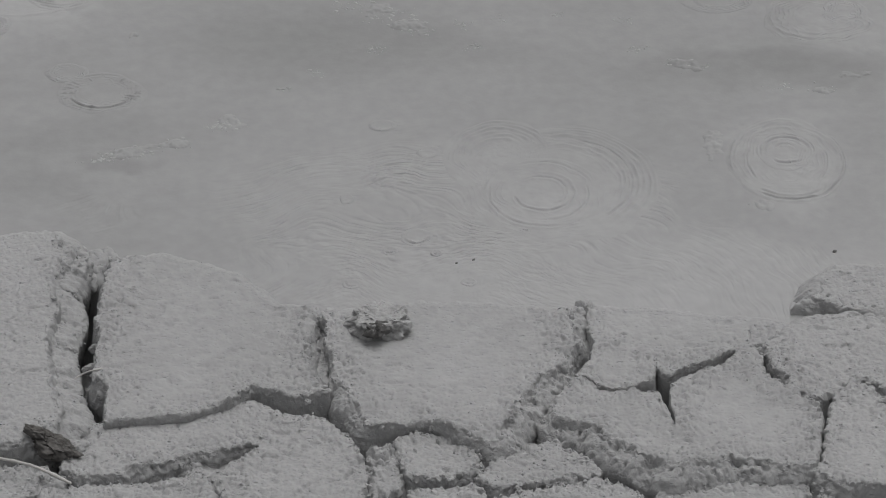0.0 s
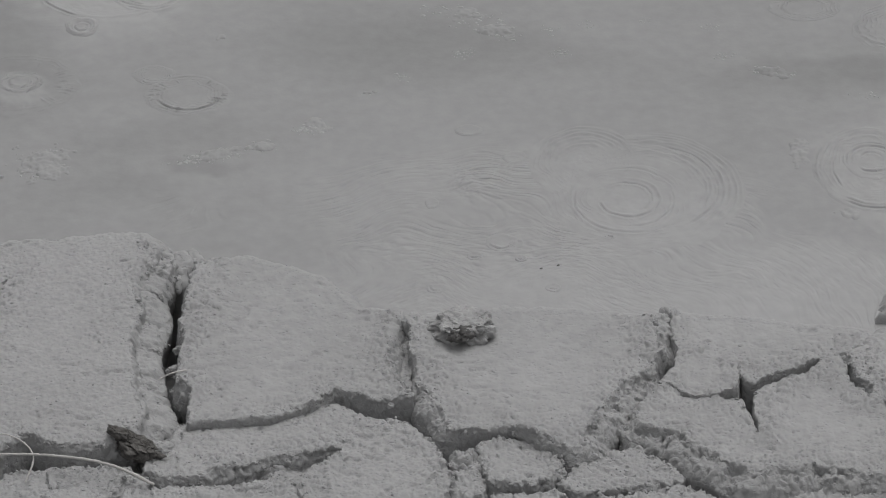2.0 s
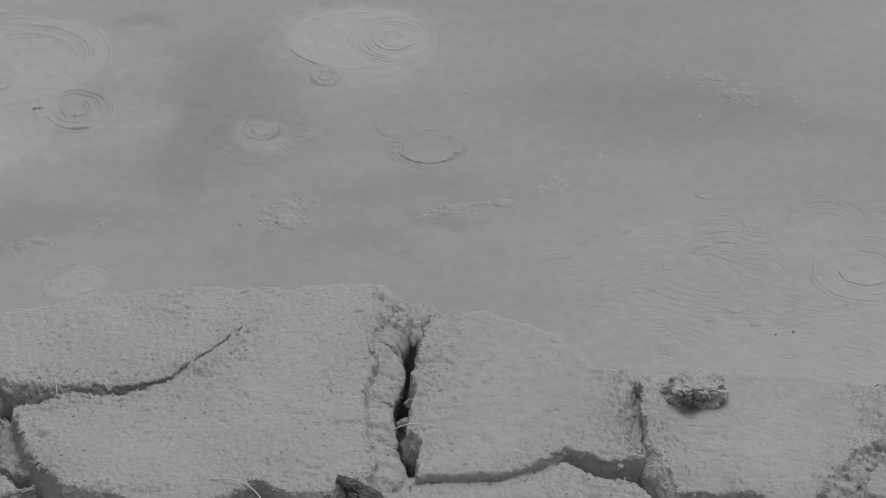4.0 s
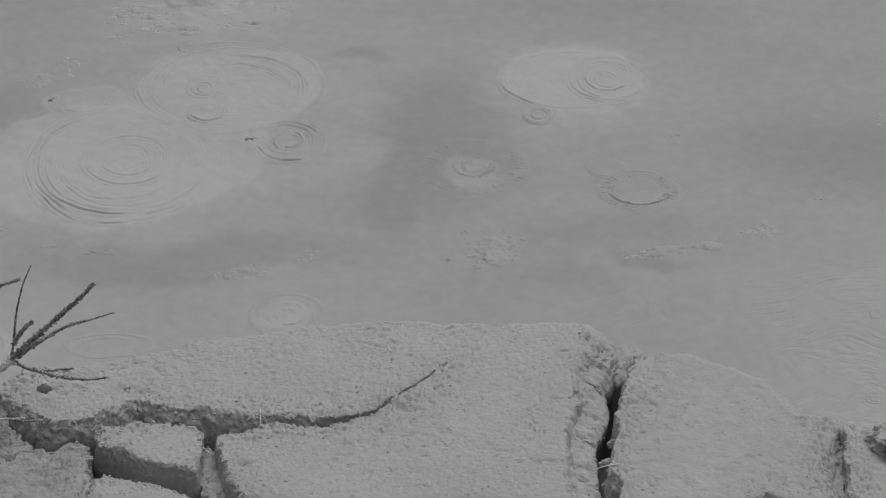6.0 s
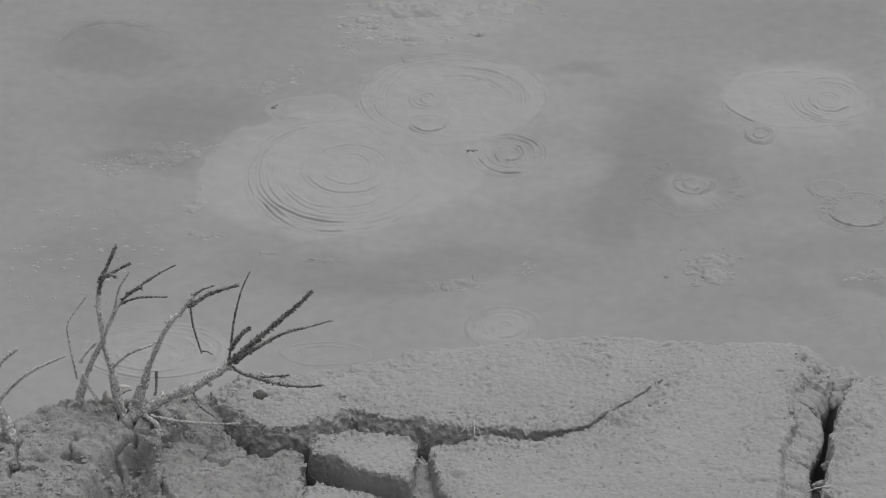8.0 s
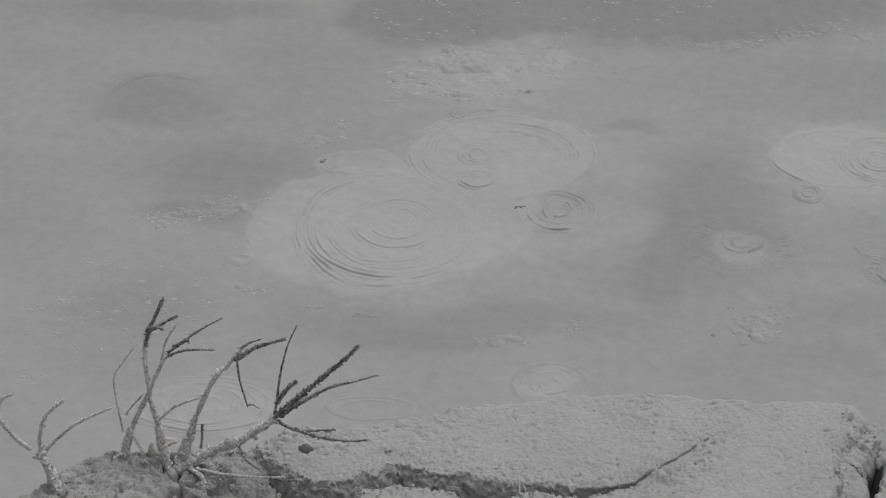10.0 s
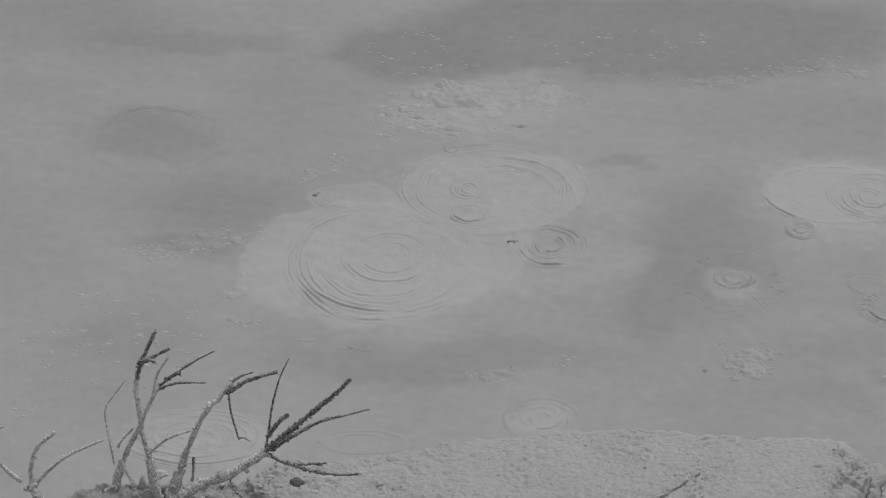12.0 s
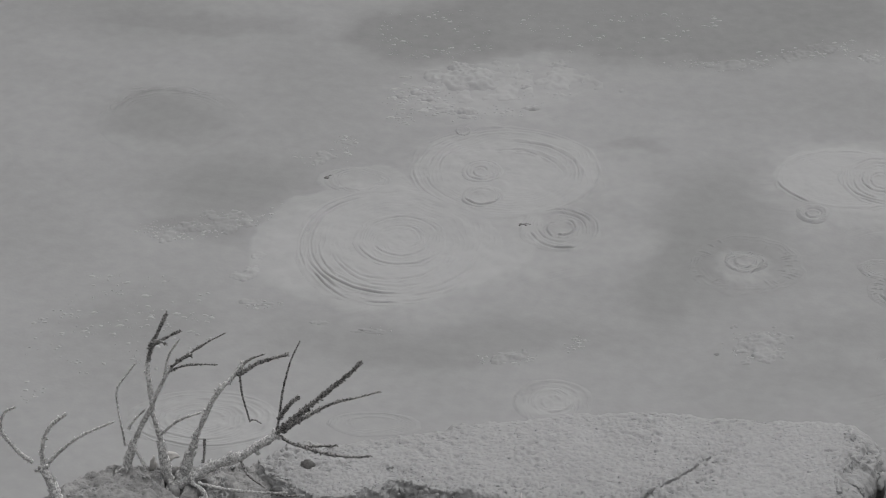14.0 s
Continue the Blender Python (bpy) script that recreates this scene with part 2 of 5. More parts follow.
def relief_of_pool(x, y):
    """Height, paleness and wrinkling of the mud at a place."""
    pale, plate, wx, wy = tone(x, y)
    # relief: slow swell, and folds of skin on the plates that follow the drift
    z = 0.0016 * fbm(x, y, 0.25, 3, 30) + 0.002 * plate
    drift = y - 0.22 * x + 0.06 * fbm(x, y, 0.2, 4, 44)
    folds = 1 - np.abs(fbm(x * 0.5, drift, 0.022, 2, 50)) * 3.2
    creases = np.clip(folds, 0, 1) ** 2 * smooth(-0.5, 0.3, fbm(x * 0.6, y, 0.05, 2, 53))
    wrinkle = np.zeros_like(x)
    for e in WRINKLED:
        s, _ = oval(wx, wy, e)
        wrinkle = np.maximum(wrinkle, (0.85 if e in PLATES[:2] else 0.5) * (1 - smooth(0.65, 1.12, s)))
    wrinkle = np.maximum(wrinkle, 0.10 * np.clip(4 * plate * (1 - plate), 0, 1))
    wrinkle = wrinkle * np.clip(0.85 + 0.9 * fbm(x, y, 0.06, 3, 131), 0.35, 1.25) * (0.25 + 0.75 * smooth(0.03, 0.13, np.hypot(x - SLACK[0], y - SLACK[1])))
    for e in CALM:
        wrinkle = wrinkle * smooth(0.8, 1.1, oval(x, y, e)[0])
    z += 0.0022 * wrinkle * (creases - 0.3) + 0.0006 * wrinkle * fbm(x, y, 0.014, 2, 61)
    z += 0.0015 * plate * fbm(x, y, 0.024, 3, 66)
    z += skin(0.4 * x + 0.6 * wx, 0.4 * y + 0.6 * wy)
    edge = np.clip(4 * plate * (1 - plate), 0, 1)
    z += 0.0022 * edge * fbm(x, 0.7 * y, 0.03, 3, 71)
    return z, pale, wrinkle


def pool_surface():
    """The pool: one sheet, fine where the camera looks, that runs on to the horizon and dips under the cracked bank."""
    def spread(a, b, step, reach):
        fine = np.arange(a, b, step)
        out = step * 1.25 ** np.arange(1, 60)
        out = np.cumsum(out)
        out = out[out < reach]
        return np.concatenate([a - out[::-1], fine, fine[-1] + out])

    xs, ys = spread(-2.1, 1.05, 0.0044, 900), spread(-0.50, 1.45, 0.0066, 900)
    x, y = np.meshgrid(xs, ys)
    z, pale, wrinkle = relief_of_pool(x, y)
    z *= smooth(4, 2, np.abs(x)) * smooth(5, 2.5, np.abs(y))
    z += (FLOOR_Z - 0.004) * smooth(0.0, 0.04, shore(x) - y) * smooth(-0.98, -0.86, y) * (1 + 0.15 * fbm(x, y, 0.05, 3, 90) * smooth(4, 2, np.abs(x)))
    me = mesh_from("mud_pool", np.stack([x, y, z], -1).reshape(-1, 3), grid_faces(*x.shape), WET_MUD)
    me.attributes.new("pale", "FLOAT", "POINT").data.foreach_set("value", pale.astype(np.float32).ravel())
    me.attributes.new("wrinkle", "FLOAT", "POINT").data.foreach_set("value", wrinkle.astype(np.float32).ravel())
    for key, field in zip(("along", "across"), flow(x, y)):
        me.attributes.new(key, "FLOAT", "POINT").data.foreach_set("value", field.astype(np.float32).ravel())
    return tagged(new("water_pool_mud", me), "smooth grey boiling mud pool with paler drifting skins", "mud pool", kind="structure")


def bank_ground():
    """The dried bank behind the cracked blocks, on to the horizon."""
    xs = np.concatenate([-3 - np.cumsum(0.1 * 1.3 ** np.arange(32))[::-1], np.arange(-3, 3, 0.05), 3 + np.cumsum(0.1 * 1.3 ** np.arange(32))])
    ys = -0.90 - np.concatenate([np.arange(0, 3, 0.05), 3 + np.cumsum(0.1 * 1.3 ** np.arange(32))])
    x, y = np.meshgrid(xs, ys[::-1])
    near = smooth(8, 4, np.hypot(x, y))
    z = -0.03 + 0.055 * smooth(-0.90, -1.05, y) + near * (0.012 * fbm(x, y, 0.3, 4, 5) - 0.010 * smooth(0.05, 0.0, np.abs(fbm(x, y, 0.5, 3, 9))))
    return tagged(new("ground_bank", mesh_from("ground_bank", np.stack([x, y, z], -1).reshape(-1, 3), grid_faces(*x.shape), DRY_MUD)), "dried grey mud bank beside the pool", "ground", kind="structure")


slab_count = [0]


def value_noise3(x, y, z, seed=0):
    zi = np.floor(z)
    f = z - zi
    f = f * f * (3 - 2 * f)
    return value_noise(x + 31.7 * zi, y - 17.3 * zi, seed) * (1 - f) + value_noise(x + 31.7 * (zi + 1), y - 17.3 * (zi + 1), seed) * f


def fbm3(x, y, z, size, octaves=3, seed=0):
    total, amp, whole = 0.0, 1.0, 0.0
    for k in range(octaves):
        s = 2.03**k / size
        total = total + amp * (2 * value_noise3(x * s + 7.7 * k, y * s, z * s, seed + k) - 1)
        whole += amp
        amp *= 0.5
    return total / whole


def slab(label, corners, top, rough=1.0, name="mud_block", depth=FLOOR_Z, earth=None):
    """A block of dried mud: a lumpy top inside the corners (x, y, run of the wall along the edge that follows) and crumbling walls outside them."""
    slab_count[0] += 1
    seed = 100 + 7 * slab_count[0]
    c = np.array(corners)
    if ((c[:, 0] * np.roll(c[:, 1], -1)) - (np.roll(c[:, 0], -1) * c[:, 1])).sum() < 0:
        c = np.concatenate([c[::-1, :2], np.roll(c[::-1, 2:], -1, 0)], 1)
    # the rim: the corners joined by crooked, crumbled edges
    rim, runs = [], []
    for (ax, ay, r), (bx, by, _) in zip(c, np.roll(c, -1, 0)):
        n = max(2, int(math.hypot(bx - ax, by - ay) / 0.0022))
        t = np.arange(n) / n
        rim.append(np.stack([ax + (bx - ax) * t, ay + (by - ay) * t], 1))
        runs.append(np.full(n, r))
    rim, runs = np.concatenate(rim), np.concatenate(runs)
    for _ in range(6):
        runs = (np.roll(runs, 2) + np.roll(runs, -2) + runs) / 3
        rim = (np.roll(rim, 1, 0) + np.roll(rim, -1, 0) + 2 * rim) / 4
    way = np.roll(rim, -2, 0) - np.roll(rim, 2, 0)
    side = np.stack([way[:, 1], -way[:, 0]], 1) / (np.hypot(*way.T) + 1e-9)[:, None]
    crumble = 0.0065 * fbm(rim[:, 0], rim[:, 1], 0.035, 3, seed) + (0.002 + 0.003 * rough) * (0.5 - 1.6 * np.abs(fbm(rim[:, 0], rim[:, 1], 0.013, 2, seed + 1)))
    crumble *= np.clip(runs / 0.006, 0.25, 1)
    crumble = crumble + smooth(0.05, 0.063, runs) * (0.016 * fbm(rim[:, 0], rim[:, 1], 0.09, 4, seed + 2) - 0.006)
    rim = rim + side * crumble[:, None]

    heave = 0.012 if name == "mud_mound" else 0.0012

    hard = rim[runs < 0.044][::3]
    area = 0.5 * abs((c[:, 0] * np.roll(c[:, 1], -1) - np.roll(c[:, 0], -1) * c[:, 1]).sum())
    rubbed = min(0.075, 0.34 * math.sqrt(area))

    def border(x, y):
        """1 at the broken rim, fading over a few centimetres inwards."""
        best = np.full(x.size, 1.0)
        for q in hard:
            best = np.minimum(best, (x.ravel() - q[0]) ** 2 + (y.ravel() - q[1]) ** 2)
        far = np.sqrt(best).reshape(x.shape)
        return smooth(rubbed, 0.0, far + 0.37 * rubbed * fbm(x, y, 0.05, 3, seed + 60))

    def height(x, y, broken=0.0):
        ux, uy = x + 0.003 * fbm(x, y, 0.012, 2, seed + 20), y + 0.003 * fbm(x, y, 0.012, 2, seed + 21)
        coarse = grains(ux, uy * 0.8, 0.0080, seed + 4) * smooth(-0.35, 0.45, fbm(x, y, 0.045, 2, seed + 22))
        fine = grains(ux, uy * 0.8, 0.0052, seed + 6)
        torn = smooth(0.30, 0.48, fbm(ux * 0.6, uy * 0.95, 0.0095, 2, seed + 5)) * smooth(-0.2, 0.35, fbm(x, y, 0.06, 2, seed + 9))
        swell = fbm(x, y, 0.03, 2, seed + 23)
        z = top + (rough + (2.9 if rough < 0.6 else 2.2) * broken) * (0.0021 * coarse + 0.0020 * fine) - 0.0034 * broken - (0.0022 + 0.0012 * min(rough, 1.5)) * torn + (0.4 + 0.6 * rough) * 0.0018 * swell + 0.0045 * fbm(x, y, 0.2, 3, seed + 7) + heave * fbm(x, y, 0.07, 3, seed + 24)
        if rough > 1.5:
            # dried out: deep crooked cracks between crumbling lumps
            if heave > 0.01:
                # the crumbled hollow in the mound's side
                bowl = smooth(1.15, 0.45, oval(x, y, (-1.400, -0.560, 0.060, 0.095, -10))[0] + 0.35 * fbm(x, y, 0.05, 3, seed + 55))
                z = z - 0.055 * bowl + bowl * (0.020 * fbm(x, y, 0.024, 3, seed + 56) - 0.012 * np.abs(fbm(x, y, 0.018, 2, seed + 58)) + 0.006 * fbm(x, y, 0.008, 2, seed + 57)) + 0.012 * (0.3 - np.abs(fbm(x, y, 0.034, 3, seed + 59)))
            rift = np.abs(fbm(x + 0.02 * swell, y, 0.085, 3, seed + 50))
            z = z - (0.026 if heave > 0.01 else 0.012) * smooth(0.065, 0.0, rift) * smooth(-0.4, 0.1, fbm(x, y, 0.09, 2, seed + 51)) + 0.005 * fbm(x, y, 0.016, 3, seed + 52)
        return z

    # the top, on a grid inside the rim
    xs = np.arange(rim[:, 0].min(), rim[:, 0].max(), 0.0018)
    ys = np.arange(rim[:, 1].min(), rim[:, 1].max(), 0.0027)
    x, y = np.meshgrid(xs, ys)
    inside = np.zeros(x.shape, bool)
    for (ax, ay), (bx, by) in zip(rim, np.roll(rim, -1, 0)):
        lo, hi = min(ay, by), max(ay, by)
        rows = slice(np.searchsorted(ys, lo), np.searchsorted(ys, hi))
        if rows.stop > rows.start:
            inside[rows] ^= x[rows] < ax + (bx - ax) * (y[rows] - ay) / (by - ay)
    band = np.zeros(x.shape)
    band[inside] = border(x[inside], y[inside])
    faces = grid_faces(*x.shape)
    faces = faces[inside.ravel()[faces].all(1)]
    band_kept = band.ravel()[np.unique(faces)]
    verts, faces = settle(np.stack([x, y, height(x, y, band)], -1).reshape(-1, 3), faces)
    n_top = len(verts)
    # the wall, row by row from just inside the rim down to the bottom of the cracks
    t = np.concatenate([np.linspace(0, 0.07, 4), np.linspace(0.08, 0.20, 10), np.linspace(0.225, 1, 22)])[:, None]
    rows = len(t)
    inset = np.minimum(0.004, runs * 0.7)[None]
    shore_edge = smooth(0.05, 0.063, runs)[None]
    slope = np.clip((t - 0.08) / 0.60, 0, 1)
    sheer = np.clip((t - 0.68) / 0.32, 0, 1)
    loose = np.clip((runs - 0.010) / 0.010, 0, 1)[None]
    step = (smooth(0.022, 0.034, runs) * np.clip(0.22 + 0.20 * smooth(0.045, 0.048, runs) + 0.45 * fbm(rim[:, 0], rim[:, 1], 0.04, 3, seed + 70), 0.05, 0.6))[None]
    curve = slope * (1 - loose) + (step * smooth(0.0, 0.12, slope) + (0.15 + 0.4 * (1 - smooth(0.022, 0.034, runs)[None])) * slope + (0.85 - 0.4 * (1 - smooth(0.022, 0.034, runs)[None]) - step) * slope**4) * loose
    foot = 0.13 if name == "mud_mound" else 0.052 - 0.018 * smooth(0.030, 0.038, runs)[None]
    fall = (foot * curve + (top - depth - foot) * sheer) * (1 - shore_edge) + 0.075 * slope**1.5 * shore_edge
    out = -inset * np.clip(1 - t / 0.10, 0, 1) + runs[None] * slope**0.85 - 0.020 * sheer * (1 - shore_edge)
    out = out - 0.55 * crumble[None] * smooth(0.09, 0.20, t) * (1 - shore_edge)
    wx, wy = rim[None, :, 0] + side[None, :, 0] * out, rim[None, :, 1] + side[None, :, 1] * out
    wz = height(wx, wy, (1 - shore_edge) * (1 - 0.6 * smooth(0.044, 0.048, runs)[None])) + 0.0002 - 0.0014 * np.clip(1 - t / 0.03, 0, 1) - 0.0015 * smooth(0.02, 0.10, t) * (1 - 0.9 * shore_edge) * (1 - 0.8 * loose) - fall
    crust = smooth(0.05, 0.10, t) * (1 - smooth(0.26, 0.36, t))
    bite = (1 - 0.5 * smooth(0.044, 0.048, runs)[None]) * (crust * (0.45 + 0.25 * loose) + (0.16 + 0.52 * loose) * smooth(0.26, 0.36, t)) * np.clip(runs / 0.008, 0.2, 1)[None] * (1 - 0.75 * shore_edge) * (1 - 0.65 * smooth(0.62, 0.75, t))
    knobs = 0.5 - 1.7 * np.abs(fbm3(wx, wy, wz, 0.012, 2, seed + 11))
    push = bite * (0.55 + 0.5 * rough) * (0.0055 * knobs + 0.005 * fbm3(wx, wy, wz, 0.032, 2, seed + 14) + 0.0068 * fbm3(wx, wy, wz, 0.0065, 2, seed + 12))
    push = np.where(t < 0.3, np.maximum(push, -0.0008), push)
    wx, wy = wx + side[None, :, 0] * push, wy + side[None, :, 1] * push
    wz = wz + bite * (0.0055 * knobs + 0.0040 * fbm3(wx, wy, wz, 0.008, 2, seed + 13))
    wall = grid_faces(rows, len(rim), True)[:, ::-1] + len(verts)
    verts = np.concatenate([verts, np.stack([wx, wy, wz], -1).reshape(-1, 3)])
    ob = new(name, mesh_from(name, verts, np.concatenate([faces, wall]), earth or (SMOOTH_MUD if rough < 0.6 else DRY_MUD)))
    ob.data.materials.append(earth or DRY_MUD)
    ob.data.polygons.foreach_set("material_index", np.repeat([0, 1], [len(faces), len(wall)]).astype(np.int32))
    # crumbs: loose and half-sunk lumps along the broken rim and on the slopes below it
    order = np.random.RandomState(seed)
    share = np.where(runs > 0.05, 0.004, np.where(runs > 0.044, 0.5, np.where(runs > 0.016, 1.0, np.where(runs < 0.0055, 0.06, 0.42)))) * (0.35 + 0.65 * min(rough, 1.5))
    picks = np.nonzero(order.rand(len(rim)) < 0.5 * share)[0]
    bv, bf = ball(1)
    cv, cf = [], []
    for k, n in enumerate(picks):
        loose_here = runs[n] > 0.016
        row = order.randint(3, 28) if loose_here else order.randint(1, 13)
        size = (0.0012 + 0.0042 * order.rand() ** 4) * (0.9 if loose_here else 1.0)
        at = np.array([wx[row, n], wy[row, n], wz[row, n]]) + (order.rand(3) - 0.5) * 0.003 - (0, 0, size * 0.1)
        q = bv * (size * (0.75 + 0.6 * order.rand(3)))
        q = q * (0.45 + 1.05 * value_noise3(bv[:, 0] * 1.5 + 3 * k, bv[:, 1] * 1.5, bv[:, 2] * 1.5, seed))[:, None]
        cv.append(q + at)
        cf.append(bf + len(bv) * k)
    if cv:
        crumbs = new("crumble", mesh_from("crumble", np.concatenate(cv), np.concatenate(cf), DRY_MUD, False))
        crumbs.parent = ob
        tagged(crumbs, kind="stuff")
    # grit: the finest crumbs, strewn in patches over the top
    tops = verts[:n_top]
    thick = smooth(-0.35, 0.4, fbm(tops[:, 0], tops[:, 1], 0.05, 3, seed + 40))
    near = order.rand(n_top) < (0.06 if rough > 2 else 0.022) * (min(rough, 1.6) ** 1.8 * thick + (3.2 if rough < 0.6 else 1.6) * band_kept)
    spots = tops[near]
    bv, bf = ball(0)
    size = (0.0007 + 0.0021 * order.rand(len(spots)) ** 2.5) * (1 + 0.5 * max(0.0, rough - 1)) * (0.65 if rough < 0.6 else 1)
    shape = size[:, None, None] * (0.7 + 0.7 * order.rand(len(spots), 1, 3)) * (0.6 + 0.7 * order.rand(len(spots), len(bv), 1)) * (1, 1, 0.75)
    gv = (bv[None] * shape + spots[:, None] + (order.rand(len(spots), 1, 3) - 0.5) * 0.0014).reshape(-1, 3)
    gf = (bf[None] + len(bv) * np.arange(len(spots))[:, None, None]).reshape(-1, 3)
    if len(gv):
        grit = new("grit", mesh_from("grit", gv, gf, DRY_MUD, False))
        grit.parent = ob
        tagged(grit, kind="stuff")
    return tagged(ob, label, "mud block" if name == "mud_block" else "mud mound", "dried mud blocks along the bank" if name == "mud_block" else "")


balls = {}


def ball(level):
    """Vertices and faces of a unit ball."""
    if level not in balls:
        bm = bmesh.new()
        bmesh.ops.create_icosphere(bm, subdivisions=level + 1, radius=1)
        balls[level] = np.array([v.co[:] for v in bm.verts]), np.array([[v.index for v in f.verts] for f in bm.faces])
        bm.free()
    return balls[level]


ring_count = [0]


def ring(label, e, folds, amp, hollow, lift, spokes=0, parent=None, bias=(0, 0), tight=1.0, arcs=()):
    """Ripples left by a bubble: a few broken folds of mud and thin creases round a smoother middle (hollow: its share of the width; bias: towards which side they crowd and deepen).
    arcs: single creases instead, as share of the width, first and last angle, depth in millimetres (a raised lip where negative) and how far they wander outwards."""
    ring_count[0] += 1
    k = ring_count[0]
    cx, cy, rx, ry, turn = e
    rows, cols = max(14, int(max(rx, ry) / (0.0012 if arcs else 0.0020))), 320 if spokes else max(44, min(190, int(6.3 * max(rx, ry) / 0.0055)))
    s, a = np.meshgrid(np.linspace(0.004, 1.25, rows), np.linspace(0, 2 * math.pi, cols, endpoint=False), indexing="ij")
    u, v = np.cos(a), np.sin(a)
    order = random.Random(k)
    wob = 1.0
    for n in (2, 3, 4, 5, 7, 9):
        wob = wob + s * order.uniform(0.2, 1) * 0.035 / n**0.6 * np.cos(n * a + order.uniform(0, 6.28))
    x, y = rx * s * u * wob, ry * s * v * wob
    side = np.clip(0.72 + 0.28 * (u * bias[0] + v * bias[1]) + 0.5 * fbm(u * 1.3 + k, v * 1.3, 0.9, 2, 7 * k), 0.05, 1.3)
    z = np.zeros_like(s)
    # broken arcs of folded skin, some long, some short, that drift slowly outwards
    for n, (r, first, last, deep, wander) in enumerate(arcs):
        mid, reach = radians(0.5 * (first + last)), radians(0.5 * (last - first))
        away = (a - mid + math.pi) % (2 * math.pi) - math.pi
        shown = smooth(1.0, 0.72, np.abs(away) / reach) if reach < 3.1 else 1.0
        shown = shown * np.clip(0.85 + 0.7 * fbm(u * 2 + n, v * 2, 0.5, 2, 5 * k + n), 0.15, 1.2)
        d = (s * wob - r - wander * away / reach - 0.018 * fbm(u * 2.5 + n, v * 2.5, 0.8, 3, 13 * k + n)) * 0.5 * (rx + ry)
        d = d / (1 + 0.7 * np.abs(v))
        if deep < 0:
            z -= 0.0017 * deep * shown * np.exp(-((d / 0.0022) ** 2))
        else:
            z += 0.0024 * deep * shown * (0.55 * np.exp(-(((d + 0.0026) / 0.0019) ** 2)) - 1.0 * np.exp(-((d / 0.0013) ** 2)) + 0.35 * np.exp(-(((d - 0.0026) / 0.0019) ** 2)))
    for n in range(0 if arcs else folds):
        r = hollow + (0.97 - hollow) * ((n + order.uniform(0.1, 0.9)) / folds) ** 0.8
        mid, reach = order.choice((order.uniform(0, 6.28), order.uniform(3.3, 5.9))), order.uniform(0.9, 2.9)
        if folds == 1:
            r, mid, reach = 0.85, 1.6 if bias[1] > 0 else 4.6, 1.5 if bias[1] > 0 else 3.0
        away = (a - mid + math.pi) % (2 * math.pi) - math.pi
        shown = smooth(reach, reach * 0.45, np.abs(away)) * order.uniform(0.4, 1.0)
        d = (s - r - 0.02 * away * order.uniform(-1, 1) - 0.012 * np.sin(away * order.uniform(2, 5)) - 0.012 * fbm(u * 3 + n, v * 3, 0.7, 3, 13 * k + n)) * rx
        z += 2.1 * amp * side * shown * np.where(d < 0, np.exp(d / 0.0034), np.exp(-d / 0.0015) - 0.35 * np.exp(-((d - 0.004) / 0.0022) ** 2))
    if folds >= 3 and not arcs:
        # the thin lip at the rim of the sunken skin
        d = (s - 0.94 - 0.012 * fbm(u * 2, v * 2, 0.8, 2, 91 * k)) * rx
        z += 0.9 * amp * np.clip(0.5 + 0.9 * fbm(u * 2 + k, v * 2, 0.9, 2, 17 * k), 0.1, 1) * np.where(d < 0, np.exp(d / 0.004), np.exp(-d / 0.0012))
    if spokes:
        comb = np.clip(np.sin(a * spokes + 9 * fbm(u * 2, v * 2, 0.5, 2, k)), 0, 1) ** 2 * np.clip(0.5 + 1.6 * fbm(u * 5 + 3 * s, v * 5, 0.4, 2, k + 8), 0, 1)
        z += 0.0026 * comb * smooth(0.58, 0.75, s + 0.12 * fbm(u * 4, v * 4, 0.5, 2, k + 5)) * smooth(1.0, 0.88, s) * smooth(0.0, 0.3, fbm(u * 2 + s, v * 2, 0.4, 2, k + 2) + 0.7 * np.abs(u) - 0.35)
    c, n = math.cos(radians(turn)), math.sin(radians(turn))
    base, pale, _ = relief_of_pool(cx + x * c - y * n, cy + x * n + y * c)
    rim = 0.10 * fbm(u * 1.6 + k, v * 1.6, 0.7, 3, k + 90)
    inside = smooth(1.10, 0.94, s + 0.6 * rim)
    z = base + z * inside + (0.0007 + 0.15 * lift) * inside + 0.0002 - 0.0016 * smooth(0.95, 1.25, s + rim)
    spacing = 0.0085 * (0.6 + 0.4 * min(1, rx / 0.1)) / tight
    crease = np.clip(side * inside * smooth(0.55 * hollow, hollow + 0.1, s) * amp / 0.0012, 0, 1.3) * (np.clip(1.5 * v, 0, 1) if folds == 1 and bias[1] > 0 else 1)
    if arcs:
        crease = crease * 0.5
    fields = (("pale", np.clip(pale + 0.03 * inside, 0, 1)), ("fold", s * rx / spacing + 1.5 * fbm(u * s * 2 + k, v * s * 2, 0.8, 2, k + 31)), ("crease", crease))
    verts = np.stack([x, y, z], -1)

    def piece(name, first, last):
        me = mesh_from(name, verts[first:last].reshape(-1, 3), grid_faces(last - first, cols, True), WET_MUD)
        for key, field in fields:
            me.attributes.new(key, "FLOAT", "POINT").data.foreach_set("value", field[first:last].astype(np.float32).ravel())
        return me

    # wide rings: the smoother middle is a part of its own
    cut = int(rows * 0.8 * min(hollow, 0.7)) if rx > 0.05 and not parent else 0
    cut = cut if cut >= 4 else 0
    me = piece("mud_ripple", cut, rows)
    ob = new("inner_ripple" if parent else "mud_ripple", me)
    m = pose(cx, cy, 0, 0, 0, turn)
